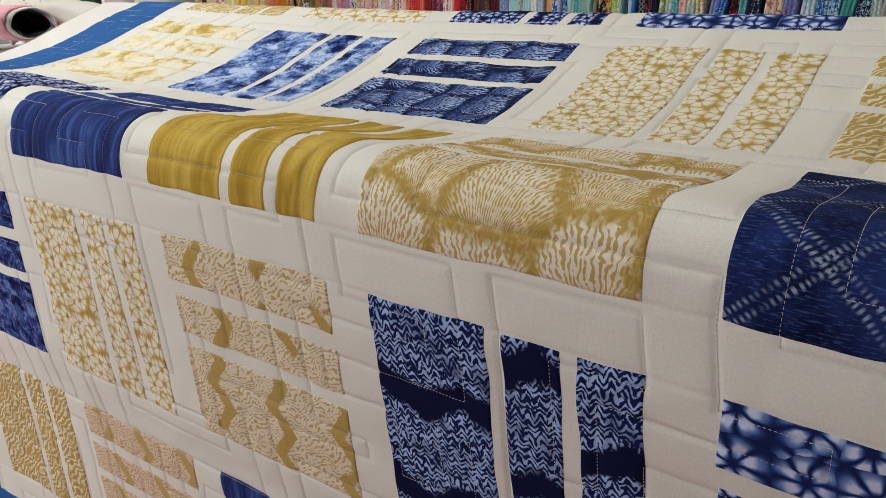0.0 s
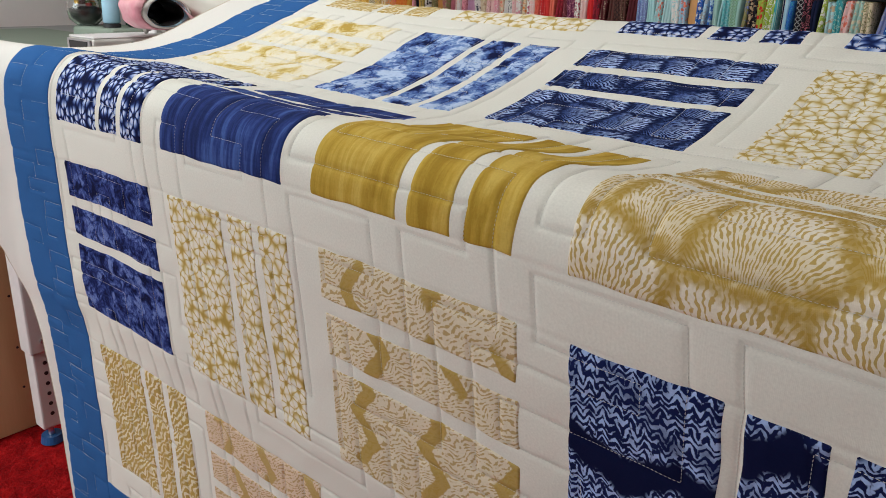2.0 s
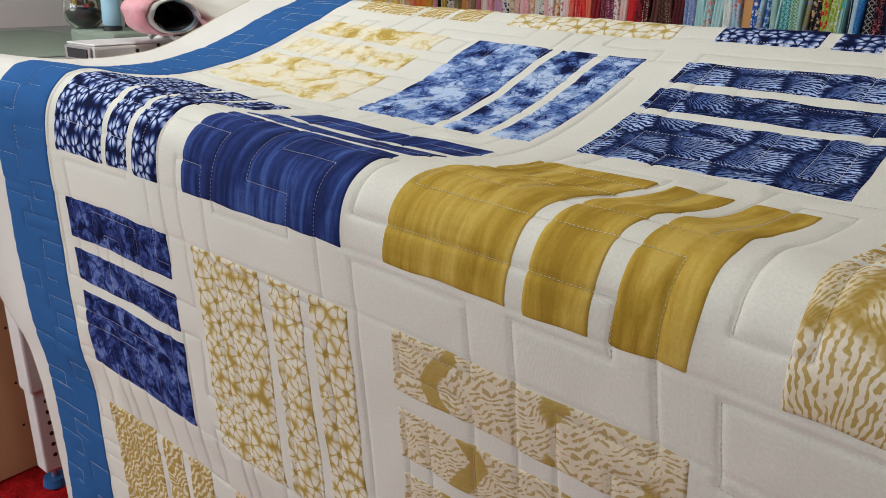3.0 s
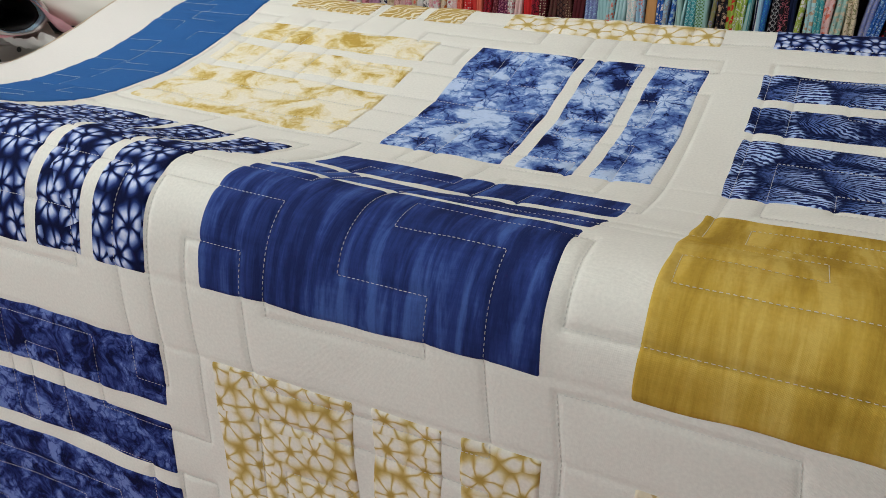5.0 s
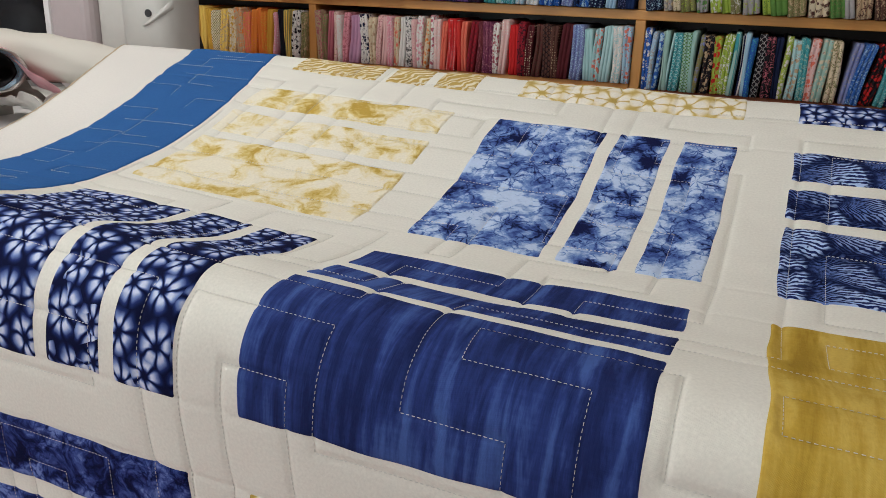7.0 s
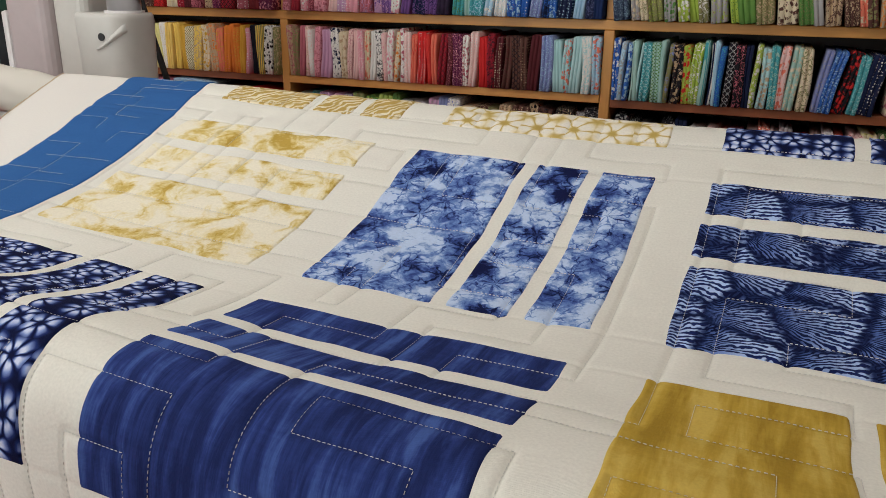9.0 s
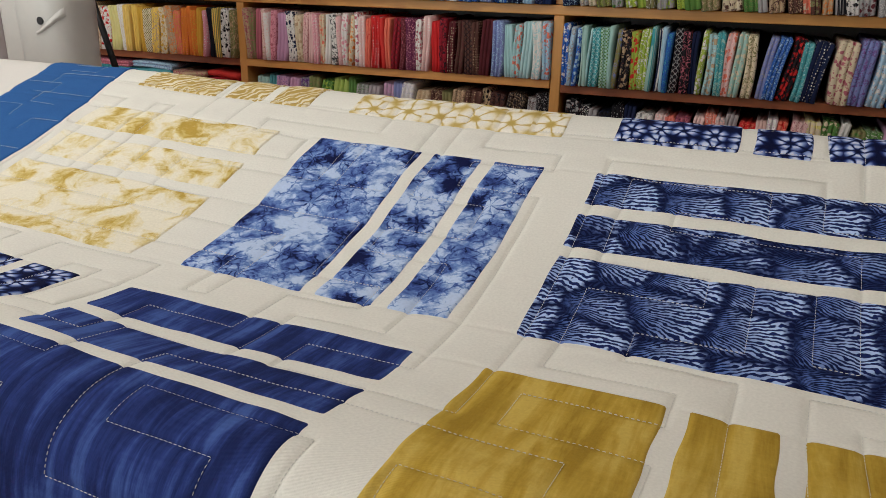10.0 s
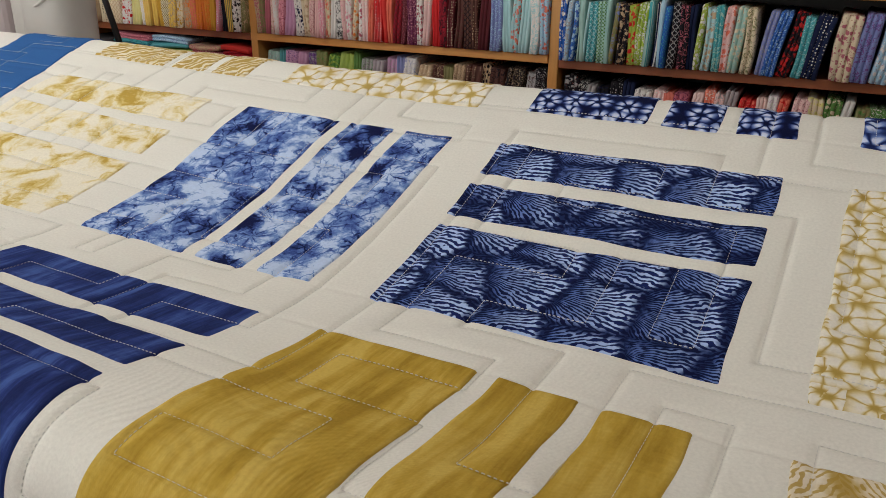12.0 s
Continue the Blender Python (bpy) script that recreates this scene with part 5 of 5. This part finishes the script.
def round_bag():
    bm = bmesh.new()
    bmesh.ops.create_uvsphere(bm, u_segments=28, v_segments=18, radius=1.0)
    for v in bm.verts:
        n = v.co.normalized()
        k = 1 + 0.06 * noise.noise(n * 2.3)
        v.co = Vector((-1.470 + 0.125 * n.x * k, 1.17 + 0.07 * n.y * k, 0.8285 + 0.125 + 0.125 * n.z * k))
    cover = Mat("dark_mottled_cover", 0.6)
    c = cover.coord("Object")
    cover = cover.done(cover.ramp(cover.noise(c, 9.0, 3.0), (0.42, (0.006, 0.006, 0.008)), (0.58, (0.012, 0.012, 0.016)), (0.66, (0.10, 0.16, 0.15))), cover.noise(c, 60.0), 0.3, 0.003)
    ob = part("round_cushion", bm, cover, smooth=True)
    return tagged(ob, "dark round cushion leaning before the green cabinet", "cushion")


round_bag()
stool = tagged(new("side_table"), "small dark side table under the round cushion", "table")
part("tabletop", box_bm(-1.86, -1.36, 1.075, 1.275, 0.795, 0.8285, 0.003), DARKBACK, stool)
for lx in (-1.84, -1.41):
    for ly in (1.08, 1.235):
        part("leg", box_bm(lx, lx + 0.03, ly, ly + 0.03, FLOOR, 0.7945, 0.002), DARKBACK, stool)

# ---- ceiling lamps ----
glow = bpy.data.materials.new("lamp_diffuser")
glow.use_nodes = True
gb = glow.node_tree.nodes["Principled BSDF"]
gb.inputs["Emission Color"].default_value = (1.0, 0.95, 0.86, 1)
gb.inputs["Emission Strength"].default_value = 3.0
for lx, ly, _ in LAMPS:
    lamp = tagged(new("ceiling_light"), "flat white ceiling light panel", "ceiling light", "ceiling lights")
    part("housing", box_bm(lx - 0.63, lx + 0.63, ly - 0.18, ly + 0.18, CEIL - 0.03, CEIL - 0.001, 0.004), WHITE_METAL, lamp)
    part("diffuser", box_bm(lx - 0.60, lx + 0.60, ly - 0.15, ly + 0.15, CEIL - 0.045, CEIL - 0.0305, 0.003), glow, lamp)

# ---- the window behind the walker ----
window = tagged(new("window_1"), "wide white-framed window", "window", kind="structure")
for x0, x1, z0, z1 in ((WX0, WX0 + 0.05, WZ0, WZ1), (WX1 - 0.05, WX1, WZ0, WZ1), (WX0 + 0.0505, WX1 - 0.0505, WZ0, WZ0 + 0.05), (WX0 + 0.0505, WX1 - 0.0505, WZ1 - 0.05, WZ1)):
    part("window_frame", box_bm(x0, x1, RY0 - 0.08, RY0 - 0.04, z0, z1, 0.004), WHITE_METAL, window)
part("window_pane", box_bm(WX0 + 0.051, WX1 - 0.051, RY0 - 0.064, RY0 - 0.060, WZ0 + 0.051, WZ1 - 0.051), glass, window)
